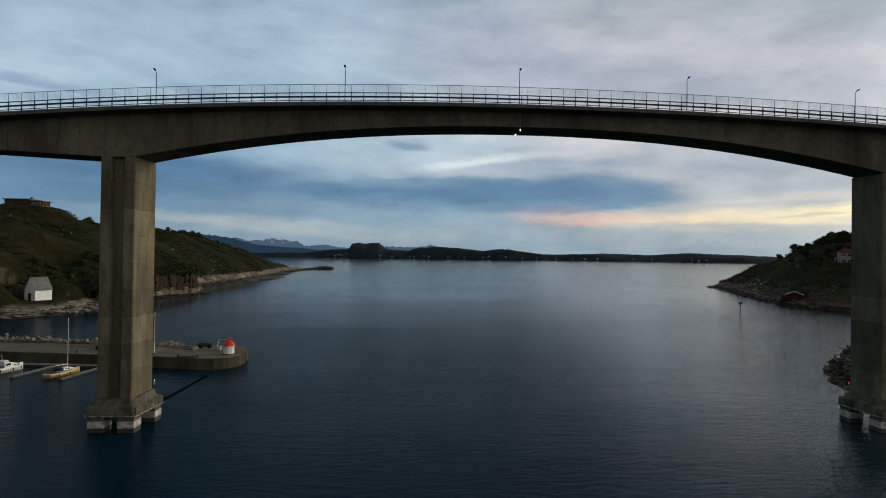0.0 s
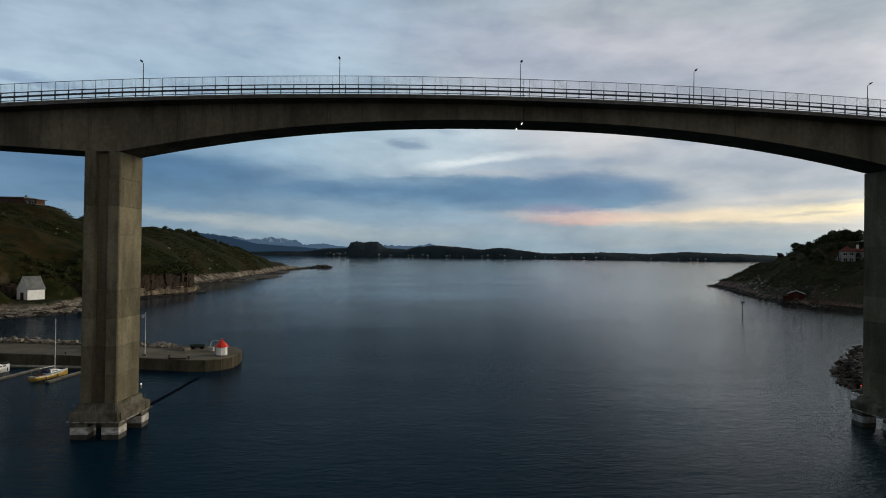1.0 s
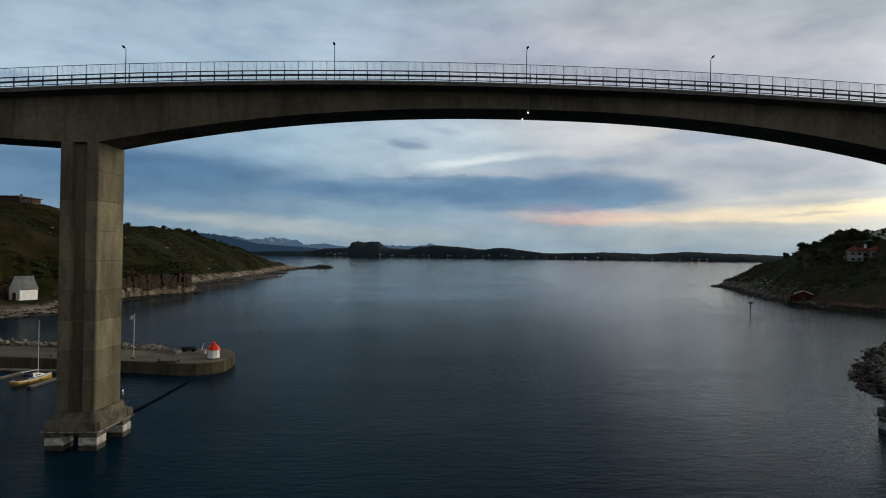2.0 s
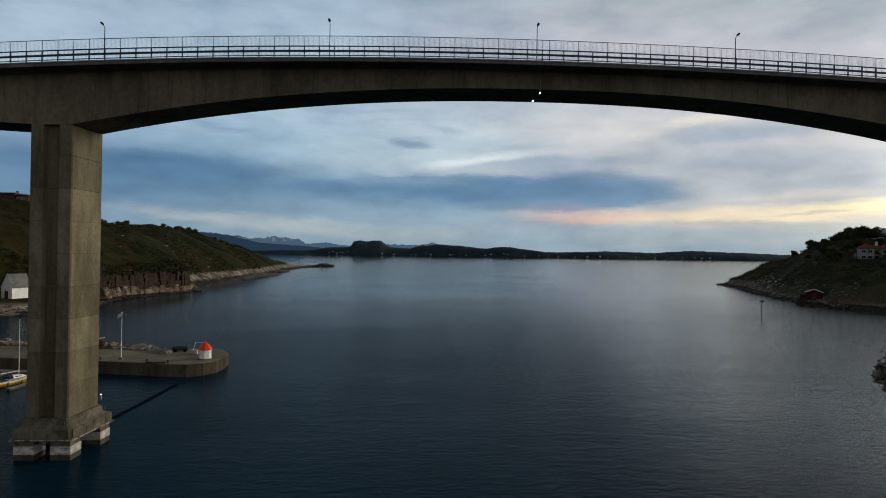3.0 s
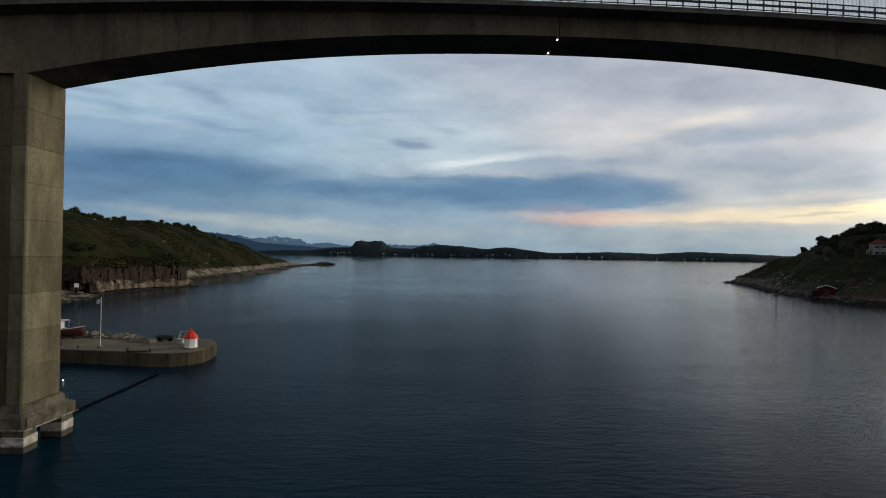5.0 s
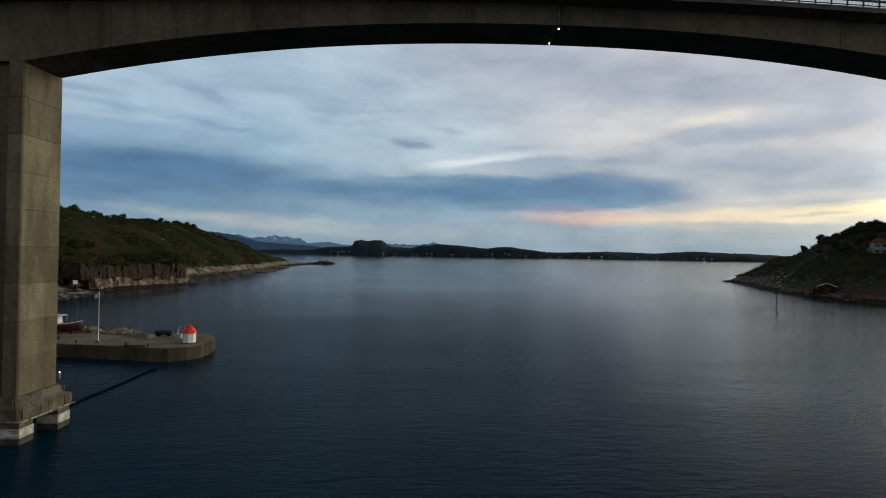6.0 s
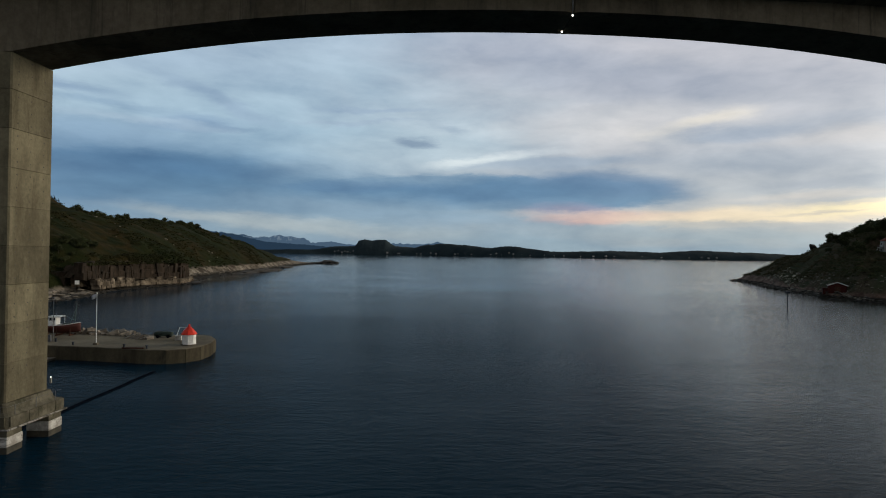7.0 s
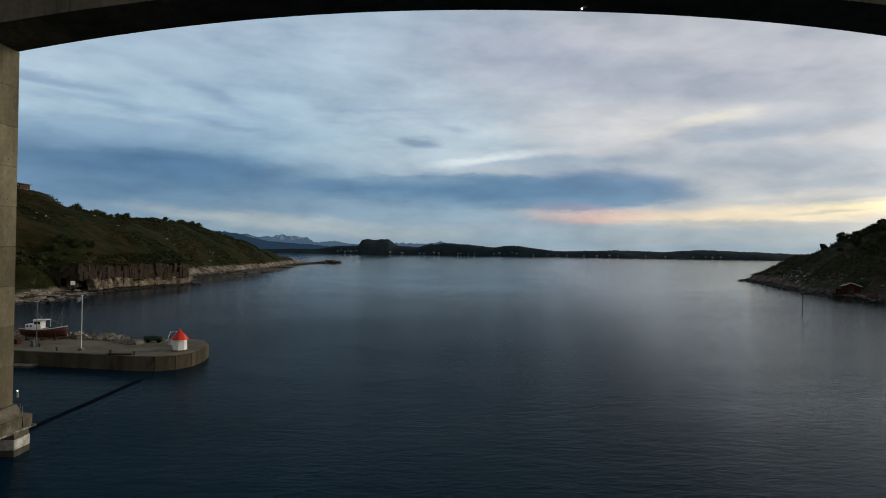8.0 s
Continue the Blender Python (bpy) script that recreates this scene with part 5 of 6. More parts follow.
finish("door", box(B(), -2.7, -2.59, -1.1, 1.1, 0.1, 2.3, 0.01), BROWN_WOOD, hut, "dark boarded boat door")
slip = holder("slipway", pose(176.0, 203.0, 0.0), "pale wooden slipway running down to the water", "slipway")
for x in (-1.0, 0.6):
    bm = loft(B(), [[(x, 3.6, 2.9), (x + 0.35, 3.6, 2.9), (x + 0.35, 3.6, 3.15), (x, 3.6, 3.15)], [(x + 3.0, -4.0, -0.4), (x + 3.35, -4.0, -0.4), (x + 3.35, -4.0, -0.15), (x + 3.0, -4.0, -0.15)]])
    finish("runner", bm, WOOD_GREY, slip)
# white house with red roofs on the point
vill = holder("villa", pose(230.0, 239.5, 21.6, 0, 0, -28), "white two-storey house with two wings and red tiled hipped roofs", "house")


def hip_roof(x0, x1, y0, y1, eave, ridge, over, parent):
    """A hipped roof slab with its ridge along the longer side."""
    x0, x1, y0, y1 = x0 - over, x1 + over, y0 - over, y1 + over
    mid_x, mid_y, run = (x0 + x1) / 2, (y0 + y1) / 2, min(x1 - x0, y1 - y0) / 2
    ends = [(x0 + run, mid_y), (x1 - run, mid_y)] if x1 - x0 > y1 - y0 else [(mid_x, y0 + run), (mid_x, y1 - run)]
    bm = B()
    for dz in (0.0, 0.16):
        for x, y in ((x0, y0), (x1, y0), (x1, y1), (x0, y1)):
            bm.verts.new((x, y, eave + dz))
    for x, y in ends:
        bm.verts.new((x, y, ridge))
    bmesh.ops.convex_hull(bm, input=bm.verts)
    return finish("roof", bm, TILE_RED, parent, "dull red tiled roof")


for x0, x1 in ((-7.8, -1.4), (1.4, 7.8)):
    finish("wall", box(B(), x0, x1, -4.0, 4.0, -2.5, 6.1), VILLA_WALL, vill)
    hip_roof(x0, x1, -4.0, 4.0, 6.08, 9.0, 0.55, vill)
    for x in (x0 + 1.8, x1 - 1.8):
        for z in (0.9, 3.9):
            window(vill, (x, -4.0, z), 1.9, 1.5, "y-", WHITE_PAINT)
finish("wall", box(B(), -1.4, 1.4, -2.0, 4.0, -2.5, 6.1), VILLA_WALL, vill)
hip_roof(-3.0, 3.0, -2.0, 4.0, 6.1, 8.5, 0.4, vill)
for z in (-0.1, 2.9):
    finish("balcony", box(B(), -1.38, 1.38, -4.4, -2.02, z, z + 0.18, 0.02), VILLA_WALL, vill)
    finish("balcony_rail", box(B(), -1.38, 1.38, -4.4, -4.32, z + 0.3, z + 1.1), BROWN_WOOD, vill, "dark balcony boards")
    finish("balcony_door", box(B(), -0.9, 0.9, -2.08, -2.0, z + 0.2, z + 2.3), GLASS, vill, "dark glass door")
for z in (0.9, 3.9):
    window(vill, (-7.8, 0.5, z), 1.7, 1.4, "x-", WHITE_PAINT)
finish("side_balcony", box(B(), -9.6, -7.82, -3.4, 1.5, 2.75, 2.95, 0.02), VILLA_WALL, vill)
finish("side_balcony_rail", box(B(), -9.6, -9.52, -3.4, 1.5, 3.1, 3.9), BROWN_WOOD, vill, "dark balcony boards")
for y in (-3.3, 1.4):
    finish("balcony_post", rod(B(), (-9.5, y, -2.5), (-9.5, y, 3.9), 0.07), WHITE_PAINT, vill)
finish("chimney", box(B(), -0.3, 0.7, -0.2, 0.8, 7.6, 9.9, 0.03), WHITE_PAINT, vill, "white chimney")
# white gabled house higher up with a walled terrace
upper = gable_house("gabled_house", pose(254.0, 261.0, 33.0, 0, 0, 58), 9.0, 8.0, 3.6, 7.2, WHITE_PAINT, SLATE, "white gabled house with grey roof above the red-roofed villa", "house", 0.4)
for y in (-1.8, 1.8):
    window(upper, (-4.5, y, 1.0), 1.4, 1.3, "x-", BROWN_WOOD)
window(upper, (-4.5, 0.0, 4.0), 1.3, 1.2, "x-", BROWN_WOOD)
finish("terrace_wall", box(B(), -8.5, -8.2, -5.0, 11.0, -2.0, 0.9, 0.03), WHITE_PAINT, upper, "white terrace wall")
finish("terrace", box(B(), -8.2, -4.52, -5.0, 11.0, -2.0, -0.1, 0.02), EDGE, upper, "pale terrace slab")


def far_house(x, z, s, rz, wall, roof, label):
    ob = gable_house("distant_house", pose(-14 + (x + 14) * reach(x), (FAR_Y + 12) * reach(x), z, 0, 0, rz) @ Matrix.Diagonal((s, s, s, 1)), 10, 8, 4.5, 7.5, wall, roof, label, "house")
    return tagged(ob, group="houses on the far shore")


for i, (x, z) in enumerate(((-560, 10), (-500, 8), (-455, 14), (-300, 16), (-245, 12), (-170, 9), (-158, 10), (-40, 9), (230, 9), (250, 12), (560, 10), (610, 26),
                            (640, 16), (930, 8), (1000, 9), (1120, 9), (1300, 12), (1360, 10), (1900, 10), (1990, 14), (2100, 12), (-610, 16), (-585, 24), (-540, 20), (-520, 14), (-480, 22), (-440, 9), (-425, 18), (-395, 12), (-380, 8), (-10, 8), (60, 16), (95, 10), (300, 10), (345, 9), (480, 12), (520, 18), (700, 10), (760, 9), (860, 14), (1210, 9), (1450, 11), (1560, 14), (1700, 9), (2040, 9))):
    far_house(x, z, 0.85 if i % 4 else 1.3, (i * 53) % 180, FAR_PAINT, SLATE, "small white house on the far wooded shore")


# ---- rocks, cliffs, islets ----
def islet(name, x, y, lx, ly, h, rz, label, seed):
    bm = B()
    bmesh.ops.create_icosphere(bm, subdivisions=4, radius=1.0)
    for v in bm.verts:
        n1 = noise.fractal(v.co * 2.2 + Vector((seed, 0, 0)), 0.8, 2.1, 5)
        v.co *= 1 + 0.35 * n1
        v.co = Vector((v.co.x * lx, v.co.y * ly, v.co.z * h))
    ob = finish(name, bm, DARK_STONE)
    ob.matrix_world = pose(x, y, -0.35, 0, 0, rz)
    return tagged(ob, label, "rock")


islet("rock_islet", -151, 852, 14, 16, 4.6, 35, "low dark bare islet off the headland tip", 3.0)
islet("rock_islet", -163, 815, 13, 10, 2.4, 30, "low dark skerry joined to the headland tip", 6.0)
islet("rock_skerry", -146.0, 452, 6.5, 54, 2.6, -6, "long flat dark skerry along the headland shore", 9.0)
islet("rock_skerry", -157, 590, 7, 26, 2.0, 4, "flat dark skerry along the headland shore", 12.0)
islet("rock_skerry", -133, 262, 5, 8, 1.6, 0, "flat dark rock at the foot of the cliff", 15.0)

# blocky cliff over the shore
head_land = bpy.data.objects["ground_headland"]
cliff_mats = [surface("cliff_rock", (0.019, 0.0145, 0.010), (0.052, 0.038, 0.026), 0.25, 1.4, 0.9, bump=0.7, stretch=(1, 1, 0.35), spread=0.16, stain=((0.05, 0.045, 0.03), (1, 1, 0.4), 0.5, 0.8)),
              surface("cliff_ledge_rock", (0.055, 0.043, 0.032), (0.17, 0.139, 0.105), 0.3, 1.4, 0.9, bump=0.7, spread=0.25, stain=((0.07, 0.06, 0.045), (1, 1, 1), 0.5, 0.7))]
coast_y = [p[1] for p in LAND_W[6:13]]
coast_x = [p[0] for p in LAND_W[6:13]]


def cliff_sheet(path, z0, z1, mode, material, label, seed):
    """Jointed rock face along a path of (x, y), facing east; blocks stand out cell by cell."""
    pts = [Vector((x, y)) for x, y in path]
    runs = [0.0]
    for p, q in zip(pts, pts[1:]):
        runs.append(runs[-1] + (q - p).length)
    along = np.arange(0.0, runs[-1], 0.3)
    levels = np.arange(z0, z1 + 0.01, 0.22)
    verts, faces = [], []
    for s in along:
        x, y = np.interp(s, runs, [p.x for p in pts]), np.interp(s, runs, [p.y for p in pts])
        crown = 0.9 * noise.noise((s / 7, seed, 0)) + 0.5 * noise.cell((s / 2.3, seed, 4))
        ends = min(1.0, s / 5, (runs[-1] - s) / 5)
        for z in levels:
            ws = s + 0.7 * noise.noise((s / 3, z / 3, seed)) + 0.12 * (z - z0) * noise.noise((s / 9, 2.0, seed))
            wz = z + 0.5 * noise.noise((s / 5, z / 4, seed + 5))
            if mode == "wall":
                d = 0.8 * noise.cell((ws / 2.9, wz / 4.2, seed)) + 0.45 * noise.cell((ws / 1.2, wz / 2.0, seed)) + 0.22 * noise.cell((ws / 0.6, wz / 0.7, seed))
                d -= 0.10 * (z - z0)
            else:
                d = 0.5 * noise.cell((ws / 5.0, wz / 0.8, seed)) + 0.3 * noise.cell((ws / 1.7, wz / 0.8, seed)) - 0.75 * math.floor((wz - z0) / 0.8)
            d += 0.12 * noise.fractal((s, z * 1.5, seed), 0.8, 2.1, 3)
            verts.append((x + d * 0.8 - 2.5 * (1 - ends), y - 0.25 * d, min(z, z0 + (z1 - z0) * (0.45 + 0.55 * ends) + crown * 0.9)))
        verts.append((x - 6.5, y, verts[-1][2] + 0.15))
    n = len(levels) + 1
    for i in range(len(along) - 1):
        for j in range(n - 1):
            faces.append((i * n + j, (i + 1) * n + j, (i + 1) * n + j + 1, i * n + j + 1))
    me = bpy.data.meshes.new("cliff_face")
    me.from_pydata(verts, [], faces)
    me.materials.append(material)
    ob = new("cliff_face", me)
    ob.parent = head_land
    ob["label"] = label
    return ob


def beside(back, y0, y1):
    return [(float(np.interp(y, coast_y, coast_x)) - back, y) for y in np.arange(y0, y1 + 0.1, 3.0)]


cliff_sheet(beside(4.2, 188, 270), 0.3, 4.2, "ledge", cliff_mats[1], "pale stepped rock ledges under the cliff", 3.0)
cliff_sheet(beside(7.2, 180, 269), 2.6, 11.0, "wall", cliff_mats[0], "dark brown jointed cliff wall", 7.0)
cliff_sheet([(-171, 108), (-164, 122), (-160.5, 134)], 3.0, 8.5, "wall", cliff_mats[0], "dark brown jointed cliff wall", 11.0)
cliff_sheet([(-169, 136), (-167.5, 147), (-166.5, 158), (-164, 166)], 3.3, 9.8, "wall", cliff_mats[0], "dark brown jointed cliff wall", 19.0)
cliff_sheet([(-164.5, 160), (-161, 168), (-157, 176), (-151, 184)], 3.4, 9.0, "wall", cliff_mats[0], "dark brown jointed cliff wall", 15.0)


def rock_block(seed, material):
    """A joint-bounded block of rock, one metre across."""
    r = random.Random(seed)
    bm = box(B(), -0.5, 0.5, -0.5, 0.5, -0.5, 0.5)
    for v in bm.verts:
        v.co += Vector([r.uniform(-0.12, 0.1) for _ in range(3)])
    bmesh.ops.bevel(bm, geom=list(bm.edges), offset=0.05, segments=1, affect="EDGES")
    me = bpy.data.meshes.new("rock_block")
    bmesh.ops.recalc_face_normals(bm, faces=bm.faces)
    bm.to_mesh(me)
    bm.free()
    me.materials.append(material)
    return me


WALL_ROCK = surface("brown_cliff_block", (0.0125, 0.0095, 0.0067), (0.043, 0.031, 0.022), 0.5, 1.6, 0.9, bump=1.0, stretch=(1, 1, 0.3), spread=0.22, stain=((0.07, 0.058, 0.043), (1, 1, 0.25), 0.8, 0.5))
LEDGE_ROCK = surface("pale_cliff_block", (0.05, 0.038, 0.027), (0.20, 0.162, 0.12), 0.3, 1.4, 0.9, bump=0.7, spread=0.4, stain=((0.06, 0.05, 0.036), (1, 1, 0.5), 0.5, 0.8))


def block_row(path, low, high, wide, tall, depth, material, seed, lean):
    """Blocks stacked in columns along a path; low and high give the row's foot and top from 0 to 1 along it."""
    r = random.Random(seed)
    shapes = [rock_block(seed * 10 + i, material) for i in range(6)]
    runs = np.concatenate(([0.0], np.cumsum([math.hypot(q[0] - p[0], q[1] - p[1]) for p, q in zip(path, path[1:])])))
    at = 0.0
    while at < runs[-1]:
        w = r.uniform(*wide)
        s = min(at + w / 2, runs[-1])
        x, y = (float(np.interp(s, runs, [p[i] for p in path])) for i in (0, 1))
        x2, y2 = (float(np.interp(s + 0.5, runs, [p[i] for p in path])) for i in (0, 1))
        turn = math.degrees(math.atan2(y2 - y, x2 - x)) if s + 0.5 < runs[-1] else 90
        foot, top = low(s / runs[-1]), high(s / runs[-1]) + r.uniform(-1.3, 0.5)
        z, push = foot, r.uniform(-0.3, 0.3)
        while z < top - 0.4:
            h = min(r.uniform(*tall), top - z)
            out = push + r.uniform(-0.15, 0.15) - lean * (z - foot)
            ob = new("rock_block", r.choice(shapes))
            ob.parent = head_land
            nx, ny = math.sin(radians(turn)), -math.cos(radians(turn))
            ob.matrix_local = pose(x + nx * out, y + ny * out, z + h / 2, r.uniform(-4, 4), r.uniform(-3.5, 3.5), turn + r.uniform(-14, 14)) @ Matrix.Diagonal((w * 1.16, depth, h * 1.14, 1))
            z += h * 0.98
        at += w


shore_line = beside(0.0, 186, 271)
block_row([(x - 3.4, y) for x, y in shore_line], lambda f: 1.6 - 1.0 * f, lambda f: 5.6 - 2.4 * f, (1.4, 4.2), (0.7, 1.6), 3.0, LEDGE_ROCK, 5, 0.2)
block_row([(x - 6.6, y) for x, y in beside(0.0, 180, 270)], lambda f: 5.3 - 2.3 * f, lambda f: 11.8 - 1.6 * f, (1.4, 4.8), (1.8, 5.0), 3.2, WALL_ROCK, 6, 0.1)
block_row([(-168.6, 137), (-167, 148), (-165.8, 158), (-163, 166), (-158.5, 174), (-152, 182)], lambda f: 3.3, lambda f: 9.6 - 1.2 * f, (1.8, 4.4), (2.4, 5.0), 2.6, WALL_ROCK, 8, 0.1)
block_row([(-170.6, 109), (-163.6, 122), (-160.0, 134)], lambda f: 3.0, lambda f: 8.4, (1.6, 3.6), (2.0, 4.0), 2.6, WALL_ROCK, 9, 0.1)


def rock_field(name, count, place, materials, label, smin, smax, flat=1.0):
    """Loose stones joined into one mesh."""
    verts, faces, k = [], [], 0
    src = [(np.array([v.co[:] for v in me.vertices]), [tuple(p.vertices) for p in me.polygons]) for me in materials]
    for _ in range(count):
        got = place()
        if got is None:
            continue
        x, y, z = got
        s = smin + (smax - smin) * rng.random() ** 2.2
        m = np.array(turned(x, y, z, s))
        m[2, :3] *= flat
        co, fs = rng.choice(src)
        verts.append(co @ m[:3, :3].T + m[:3, 3])
        faces += [tuple(i + k for i in f) for f in fs]
        k += len(co)
    me = bpy.data.meshes.new(name)
    me.from_pydata(np.concatenate(verts).tolist(), [], faces)
    me.materials.append(materials[0].materials[0])
    return tagged(new(name, me), label, "rocks", kind="stuff")


def on_coast(f, coast, lo, hi, dmin, dmax, sink, low=-0.6):
    """Random places near a stretch of the coast line."""
    def place():
        i = rng.randrange(lo, hi)
        (ax, ay), (bx, by) = coast[i], coast[i + 1]
        t = rng.random()
        nx, ny = by - ay, ax - bx
        ln = math.hypot(nx, ny)
        d = rng.uniform(dmin, dmax)
        x, y = ax + (bx - ax) * t - nx / ln * d, ay + (by - ay) * t - ny / ln * d
        z = ground_at(f, x, y)
        return None if z < low else (x, y, z + sink)
    return place


rock_field("shore_rocks", 320, on_coast(height_w, LAND_W, 2, 7, 1, 9, -0.1, 0.4), PALE_ROCKS, "flat tilted rock slabs along the cove", 1.2, 5.0, 0.28)
rock_field("shore_rocks", 520, on_coast(height_w, LAND_W, 3, 6, 2, 11, 0.05, 1.6), PALE_ROCKS, "pale broken rocks along the headland shore", 0.4, 1.8, 0.55)
rock_field("shore_rocks", 700, on_coast(height_w, LAND_W, 11, 20, 1, 7, 0.1, 1.0), PALE_ROCKS, "pale broken rocks along the headland shore", 0.7, 3.0, 0.5)
rock_field("shore_rocks", 240, on_coast(height_w, LAND_W, 5, 12, -2.5, 2.5, 0.0, -1.0), DARK_ROCKS, "dark weedy rocks under the cliff", 0.6, 2.6, 0.5)
rock_field("shore_rocks", 420, on_coast(height_w, LAND_W, 3, 20, -3, 3, -0.05), DARK_ROCKS, "dark weed-covered rocks at the tide line", 0.8, 3.2, 0.45)
rock_field("shore_rocks", 420, on_coast(height_e, LAND_E, 0, 10, -2, 4, 0.05), DARK_ROCKS, "dark wet rocks along the shore of the point", 0.8, 3.4, 0.5)
rock_field("shore_rocks", 420, on_coast(height_e, LAND_E, 1, 9, 2, 14, 0.1), PALE_ROCKS, "pale rocks above the shore of the point", 0.5, 1.9, 0.6)


def stony_shore():
    f, d = rng.random(), rng.uniform(0, 6)
    x, y = 193 + 26 * f + d * 0.9, 268 + 70 * f - d * 0.3
    return x, y, ground_at(height_e, x, y) + 0.2


rock_field("shore_rocks", 210, stony_shore, BRIGHT_ROCKS, "bank of pale stones above the shore of the point", 0.5, 1.9, 0.6)


def outcrops():
    x, y = rng.uniform(-215, -150), rng.uniform(190, 480)
    return (x, y, ground_at(height_w, x, y)) if noise.noise((x / 14, y / 14, 8.0)) > 0.33 else None


rock_field("hill_rocks", 620, outcrops, BRIGHT_ROCKS, "scattered bare rocks on the heath slope", 0.6, 2.4, 0.7)

# rip-rap bank behind the far pier
EDGE_R = [(104, 75), (85, 53.5), (75, 42), (69.5, 33), (65.5, 25), (66.0, 17)]


def on_bank(i, lo=-1.5, hi=6.0):
    (ax, ay), (bx, by) = EDGE_R[i], EDGE_R[i + 1]
    f, d = rng.random(), rng.uniform(lo, hi)
    nx, ny = by - ay, ax - bx
    ln = math.hypot(nx, ny)
    return ax + (bx - ax) * f - nx / ln * d, ay + (by - ay) * f - ny / ln * d, max(0.0, 0.2 + 0.5 * d)


for i in (2, 3, 4):
    for k in range(46):
        x, y, z = on_bank(i)
        ob = new("boulder", rng.choice(PALE_ROCKS if z > 1.3 and rng.random() < 0.55 else BANK_ROCKS))
        ob.matrix_world = turned(x, y, z, rng.uniform(0.7, 1.9))
        tagged(ob, "brown blasted boulder of the shore embankment", "boulder", "embankment boulders")
rock_field("embankment_rocks", 330, lambda: on_bank(rng.choice((0, 1, 1, 2, 3, 4)), -1.5, 4.0), BANK_ROCKS, "dark wet stones at the foot of the shore embankment", 0.6, 1.7)
rock_field("embankment_rocks", 150, lambda: on_bank(rng.choice((0, 1, 1, 2, 3, 4)), 2.2, 6.0), PALE_ROCKS, "grey blasted stones of the shore embankment", 0.6, 1.6)

GNEISS = surface("dark_gneiss", (0.022, 0.018, 0.017), (0.055, 0.045, 0.042), 0.4, 2.0, 0.9, bump=0.6)
for x, y, z, size, tilt, rz in ((227.6, 303, 24.6, (6.5, 6.0, 4.8), 24, 20), (240.0, 303, 27.6, (8.0, 8.0, 6.6), -16, 35), (246.0, 301, 28.6, (10.0, 9.0, 7.0), 10, 60)):
    ob = new("rock_outcrop", boulder_mesh(int(x * 3), GNEISS, "rock_outcrop"))
    ob.matrix_world = pose(x, y, z, 4, tilt, rz) @ Matrix.Diagonal((size[0] * 1.05, size[1] * 1.3, size[2] * 1.75, 1))
    tagged(ob, "large dark angular rock outcrop on the ridge", "rock")


# ---- trees and scrub ----
def tree_meshes(seed, height, spread, leaves, leaf):
    """Trunk with limbs, and a crown of many small leaf clumps."""
    r = random.Random(seed)
    bm = B()
    trunk_top = Vector((r.uniform(-0.3, 0.3), r.uniform(-0.3, 0.3), height * 0.62))
    rod(bm, (0, 0, -0.6), trunk_top, 0.045 * height * 0.5, 0.03, 7)
    tips = []
    for i in range(9):
        a = Vector((0, 0, 0)).lerp(trunk_top, r.uniform(0.35, 0.98))
        ang = r.uniform(0, 2 * math.pi)
        b = a + Vector((math.cos(ang) * spread * r.uniform(0.4, 0.85), math.sin(ang) * spread * r.uniform(0.4, 0.85), height * r.uniform(0.08, 0.36)))
        rod(bm, a, b, 0.05, 0.015, 5)
        tips.append(b)
    tips.append(trunk_top + Vector((0, 0, height * 0.25)))
    trunk = bpy.data.meshes.new("trunk")
    bm.to_mesh(trunk)
    bm.free()
    trunk.materials.append(BARK)
    verts, faces = [], []
    for i in range(leaves):
        c = r.choice(tips)
        g = Vector((r.gauss(0, 1), r.gauss(0, 1), r.gauss(0, 0.75))) * spread * 0.24
        p = c + g
        k = len(verts)
        out = (g.normalized() + 0.7 * Vector((r.uniform(-1, 1), r.uniform(-1, 1), r.uniform(-0.4, 1)))).normalized()
        u = out.cross(Vector((r.uniform(-1, 1), r.uniform(-1, 1), r.uniform(-1, 1)))).normalized()
        v = out.cross(u)
        s = leaf * r.uniform(0.6, 1.4)
        verts += [p + u * s, p + v * s * 0.7, p - u * s, p - v * s * 0.7]
        faces.append((k, k + 1, k + 2, k + 3))
    crown = bpy.data.meshes.new("crown")
    crown.from_pydata([v[:] for v in verts], [], faces)
    crown.materials.append(LEAF)
    return trunk, crown


KINDS = [tree_meshes(i, h, s, n, lf) for i, (h, s, n, lf) in enumerate(((6.5, 3.0, 1100, 0.3), (7.5, 3.2, 1300, 0.3), (5.0, 2.6, 900, 0.28), (8.5, 3.0, 1300, 0.3), (4.0, 2.2, 700, 0.26)))]


def plant(x, y, z, s, kind_no, name, label, group):
    ob = holder(name, pose(x, y, z, 0, 0, rng.uniform(0, 360)) @ Matrix.Diagonal((s, s, s, 1)), label, "tree" if name == "tree" else "bush", group)
    for nm, me in zip(("trunk", "crown"), KINDS[kind_no]):
        o = new(nm, me)
        o.parent = ob
    return ob


for i in range(190):
    x, y = rng.uniform(190, 290), rng.uniform(190, 345)
    d = float(signed_distance(np.array([[x]]), np.array([[y]]), LAND_E)[0, 0])
    along = (x - 223) * -0.62 + (y - 239) * -0.785
    aside = abs((x - 223) * 0.785 + (y - 239) * -0.62)
    if d < 24 or math.hypot(x - 223, y - 239) < 8 or (-2 < along < 60 and aside < 8) or (y > 285 and d < 45) or math.hypot(x - 233, y - 298) < 14:
        continue
    plant(x, y, ground_at(height_e, x, y), rng.uniform(0.55, 1.0), rng.randrange(5), "tree", "dense dark broadleaf tree on the rocky point", "trees on the point")
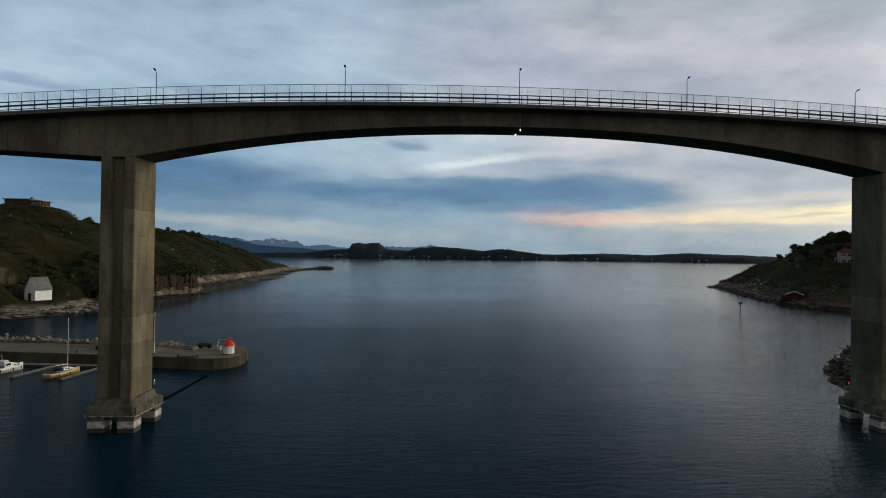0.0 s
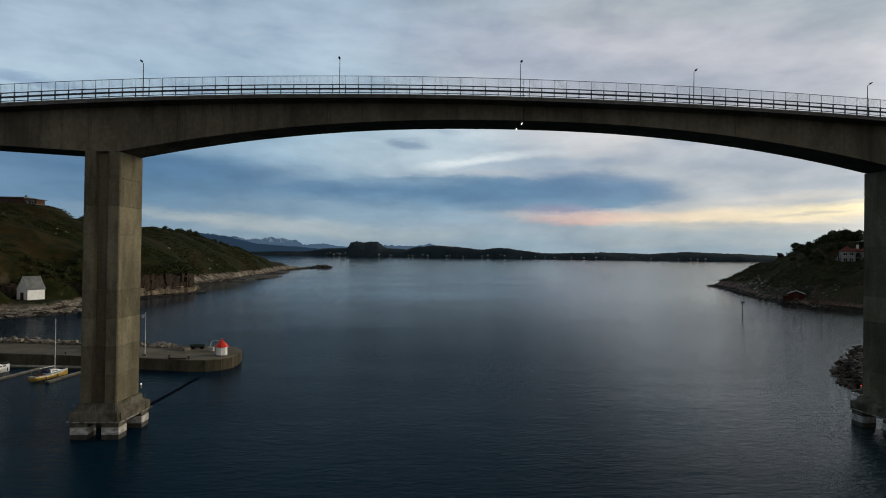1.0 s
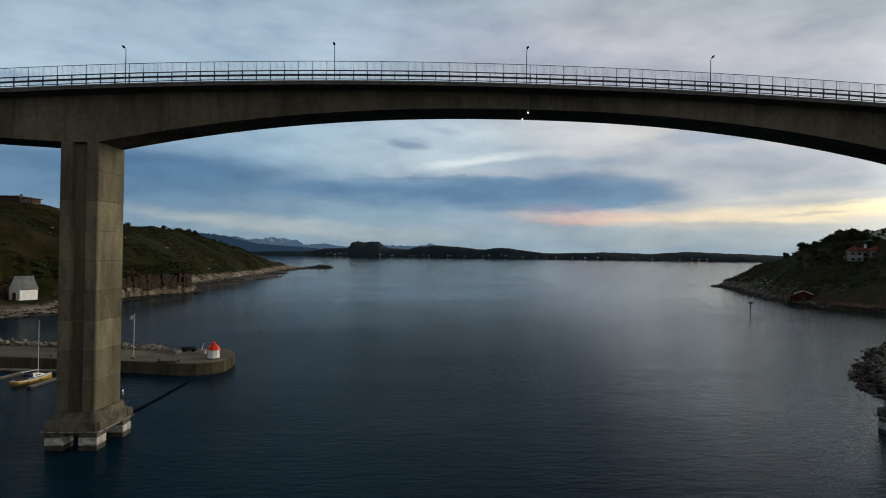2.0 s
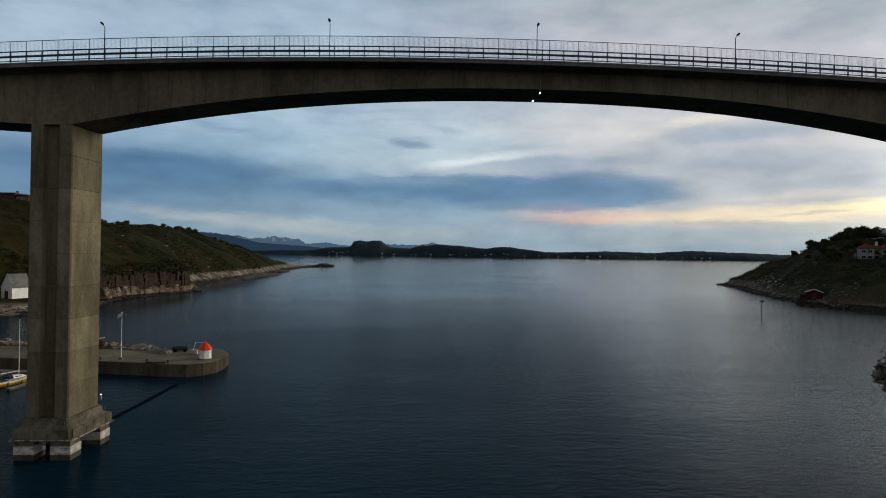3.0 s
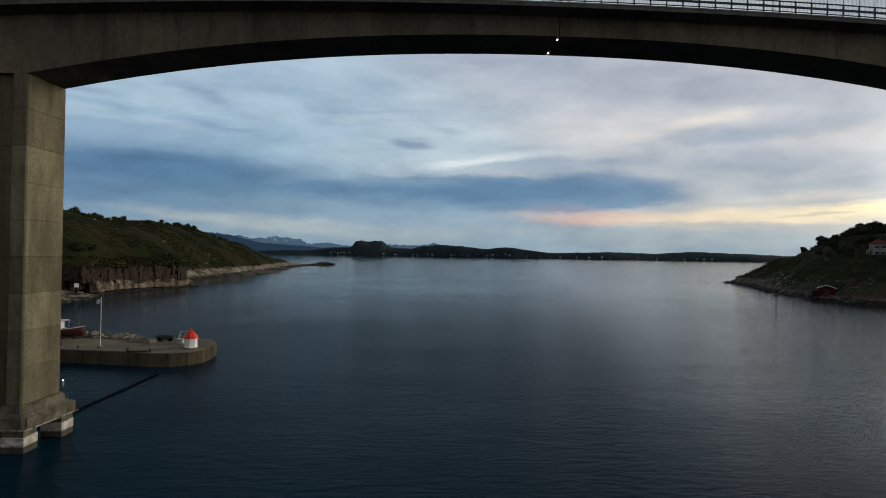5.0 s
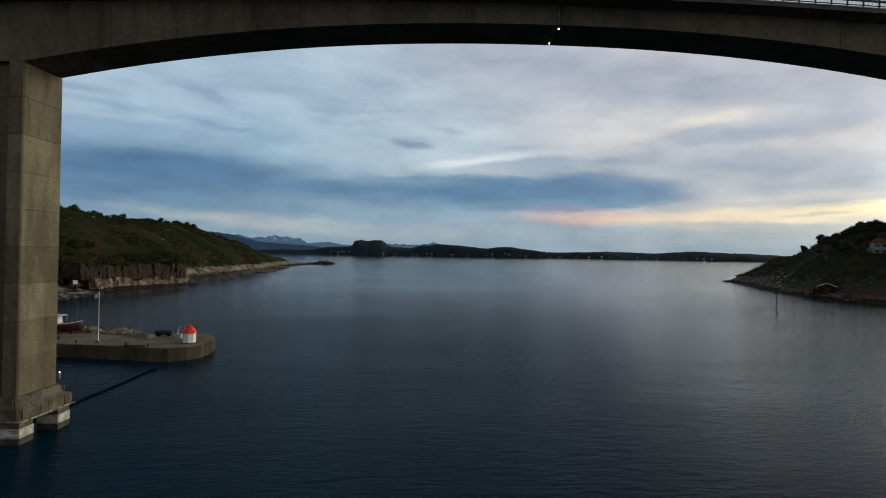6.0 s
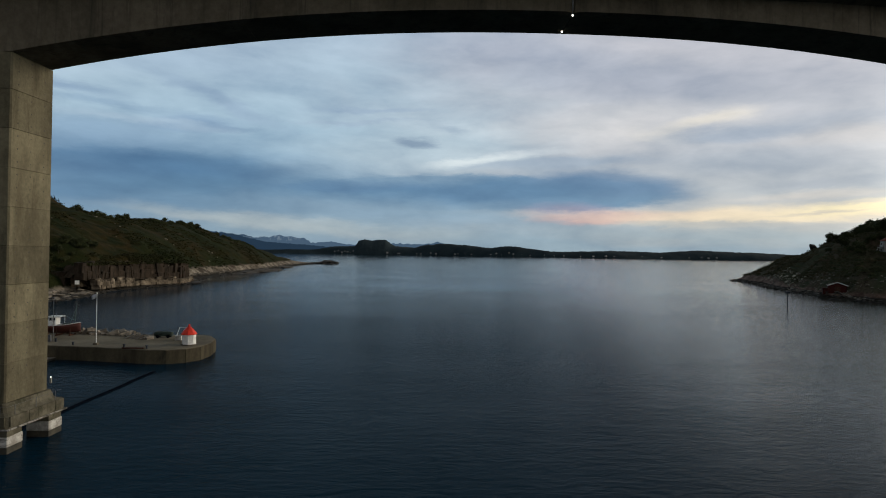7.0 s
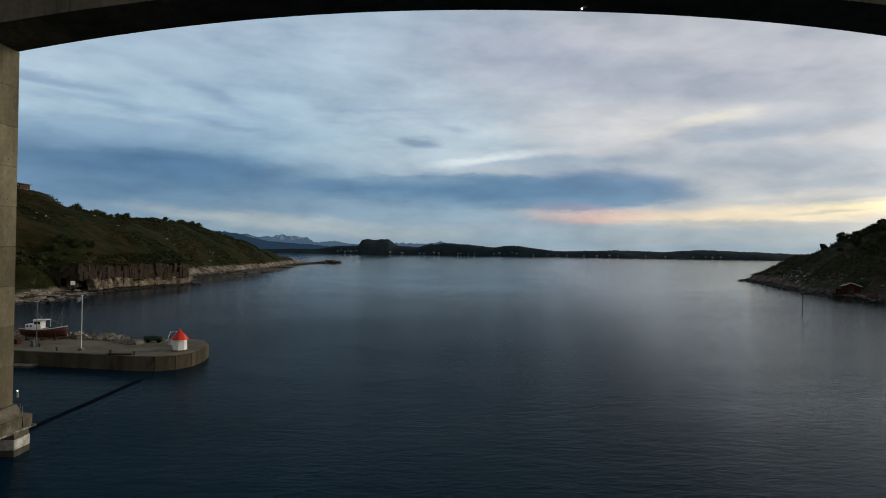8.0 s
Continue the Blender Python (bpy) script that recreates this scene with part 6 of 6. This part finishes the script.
for i in range(52):
    yc = 306 + 334 * (i / 52) + rng.uniform(-8, 8)
    for j in range(rng.choice((1, 2, 4, 6))):
        y = yc + rng.gauss(0, 4.0)
        x = float(np.interp(y, [270, 330, 420, 520, 640], [-226, -234, -236, -228, -200])) + rng.uniform(-10, 10)
        s = 0.28 + 0.75 * rng.random() ** 2.2
        plant(x, y, ground_at(height_w, x, y) - 2.5 * s, s, rng.choice((2, 4, 0)), "bush", "dark wind-bent bush on the heath ridge", "bushes on the headland")


for i in range(46):
    y = rng.uniform(158, 215)
    x = float(np.interp(y, [158, 185, 215], [-163, -153, -151])) - rng.uniform(0.0, 9.0)
    s = 0.35 + 0.35 * rng.random()
    plant(x, y, ground_at(height_w, x, y) - 1.2 * s, s, rng.choice((2, 4, 0)), "bush", "dark green bush among the rocks of the lower slope", "bushes on the headland")
for i in range(42):
    f = rng.random()
    x, y = 214 + 20 * f + rng.uniform(0, 22), 345 - 60 * f + rng.uniform(-14, 10)
    s = 0.2 + 0.28 * rng.random()
    if math.hypot(x - 234, y - 301) < 12:
        continue
    plant(x, y, ground_at(height_e, x, y) - 1.2 * s, s, rng.choice((2, 4)), "bush", "low dark bush on the slope of the rocky point", "bushes on the point")
for i in range(30):
    x, y = rng.uniform(238, 266), rng.uniform(266, 298)
    if math.hypot(x - 254, y - 261) > 9 and math.hypot(x - 236, y - 302) > 12:
        plant(x, y, ground_at(height_e, x, y) - 0.8, rng.uniform(0.5, 0.85), rng.randrange(5), "tree", "dense dark broadleaf tree on the rocky point", "trees on the point")
for i in range(14):
    f = i / 13
    x, y = 247 + 10 * f + rng.uniform(-2, 2), 296 - 26 * f + rng.uniform(-3, 3)
    plant(x, y, ground_at(height_e, x, y) - 0.3, rng.uniform(0.75, 1.1), rng.randrange(5), "tree", "dense dark broadleaf tree on the rocky point", "trees on the point")


def scrub(name, count, place, size, label, material, flat=0.35):
    """Low heath scrub: clumps of small leaves joined into one mesh."""
    verts, faces = [], []
    r = random.Random(11)
    for _ in range(count):
        got = place(r)
        if got is None:
            continue
        x, y, z = got
        s = size * r.uniform(0.5, 1.5)
        for _ in range(40):
            g = Vector((r.gauss(0, 0.8 - flat), r.gauss(0, 0.8 - flat), abs(r.gauss(0, flat))))
            p = Vector((x, y, z)) + g * s
            out = (g.normalized() + 0.5 * Vector((r.uniform(-1, 1), r.uniform(-1, 1), r.uniform(0.2, 1.4)))).normalized()
            u = out.cross(Vector((r.uniform(-1, 1), r.uniform(-1, 1), r.uniform(-1, 1)))).normalized()
            v = out.cross(u)
            k, q = len(verts), 0.18 * s * r.uniform(0.6, 1.3)
            verts += [(p + u * q)[:], (p + v * q)[:], (p - u * q)[:], (p - v * q)[:]]
            faces.append((k, k + 1, k + 2, k + 3))
    me = bpy.data.meshes.new(name)
    me.from_pydata(verts, [], faces)
    me.materials.append(material)
    return tagged(new(name, me), label, "scrub", kind="stuff")


def on_land(f, coast, x0, x1, y0, y1, dmin, density):
    def place(r):
        x, y = r.uniform(x0, x1), r.uniform(y0, y1)
        if noise.noise((x / 30, y / 30, 3.0)) < density + r.uniform(-0.25, 0.25):
            return None
        d = float(signed_distance(np.array([[x]]), np.array([[y]]), coast)[0, 0])
        z = ground_at(f, x, y)
        return (x, y, z) if d > dmin and z > 4.5 else None
    return place


scrub("heath_scrub", 11000, on_land(height_w, LAND_W, -235, -138, 150, 640, 9, 0.02), 1.15, "low dark heather and juniper scrub over the slope", SHRUB, 0.16)
scrub("heath_scrub", 6500, on_land(height_e, LAND_E, 176, 280, 180, 292, 12, -0.1), 0.9, "low dark scrub on the rocky point", LEAF)
scrub("heath_scrub", 6500, on_land(height_e, LAND_E, 176, 270, 200, 410, 9, -0.4), 1.25, "low brown heather on the slope of the point, lightened against the shade", LIFTED_HEATHER, 0.16)


def cliff_top(r):
    y = r.uniform(184, 272)
    x = float(np.interp(y, coast_y, coast_x)) - r.uniform(5.2, 10.5)
    return (x, y, max(ground_at(height_w, x, y), 10.9))


scrub("heath_scrub", 620, cliff_top, 1.3, "low scrub hanging over the cliff edge", SHRUB)
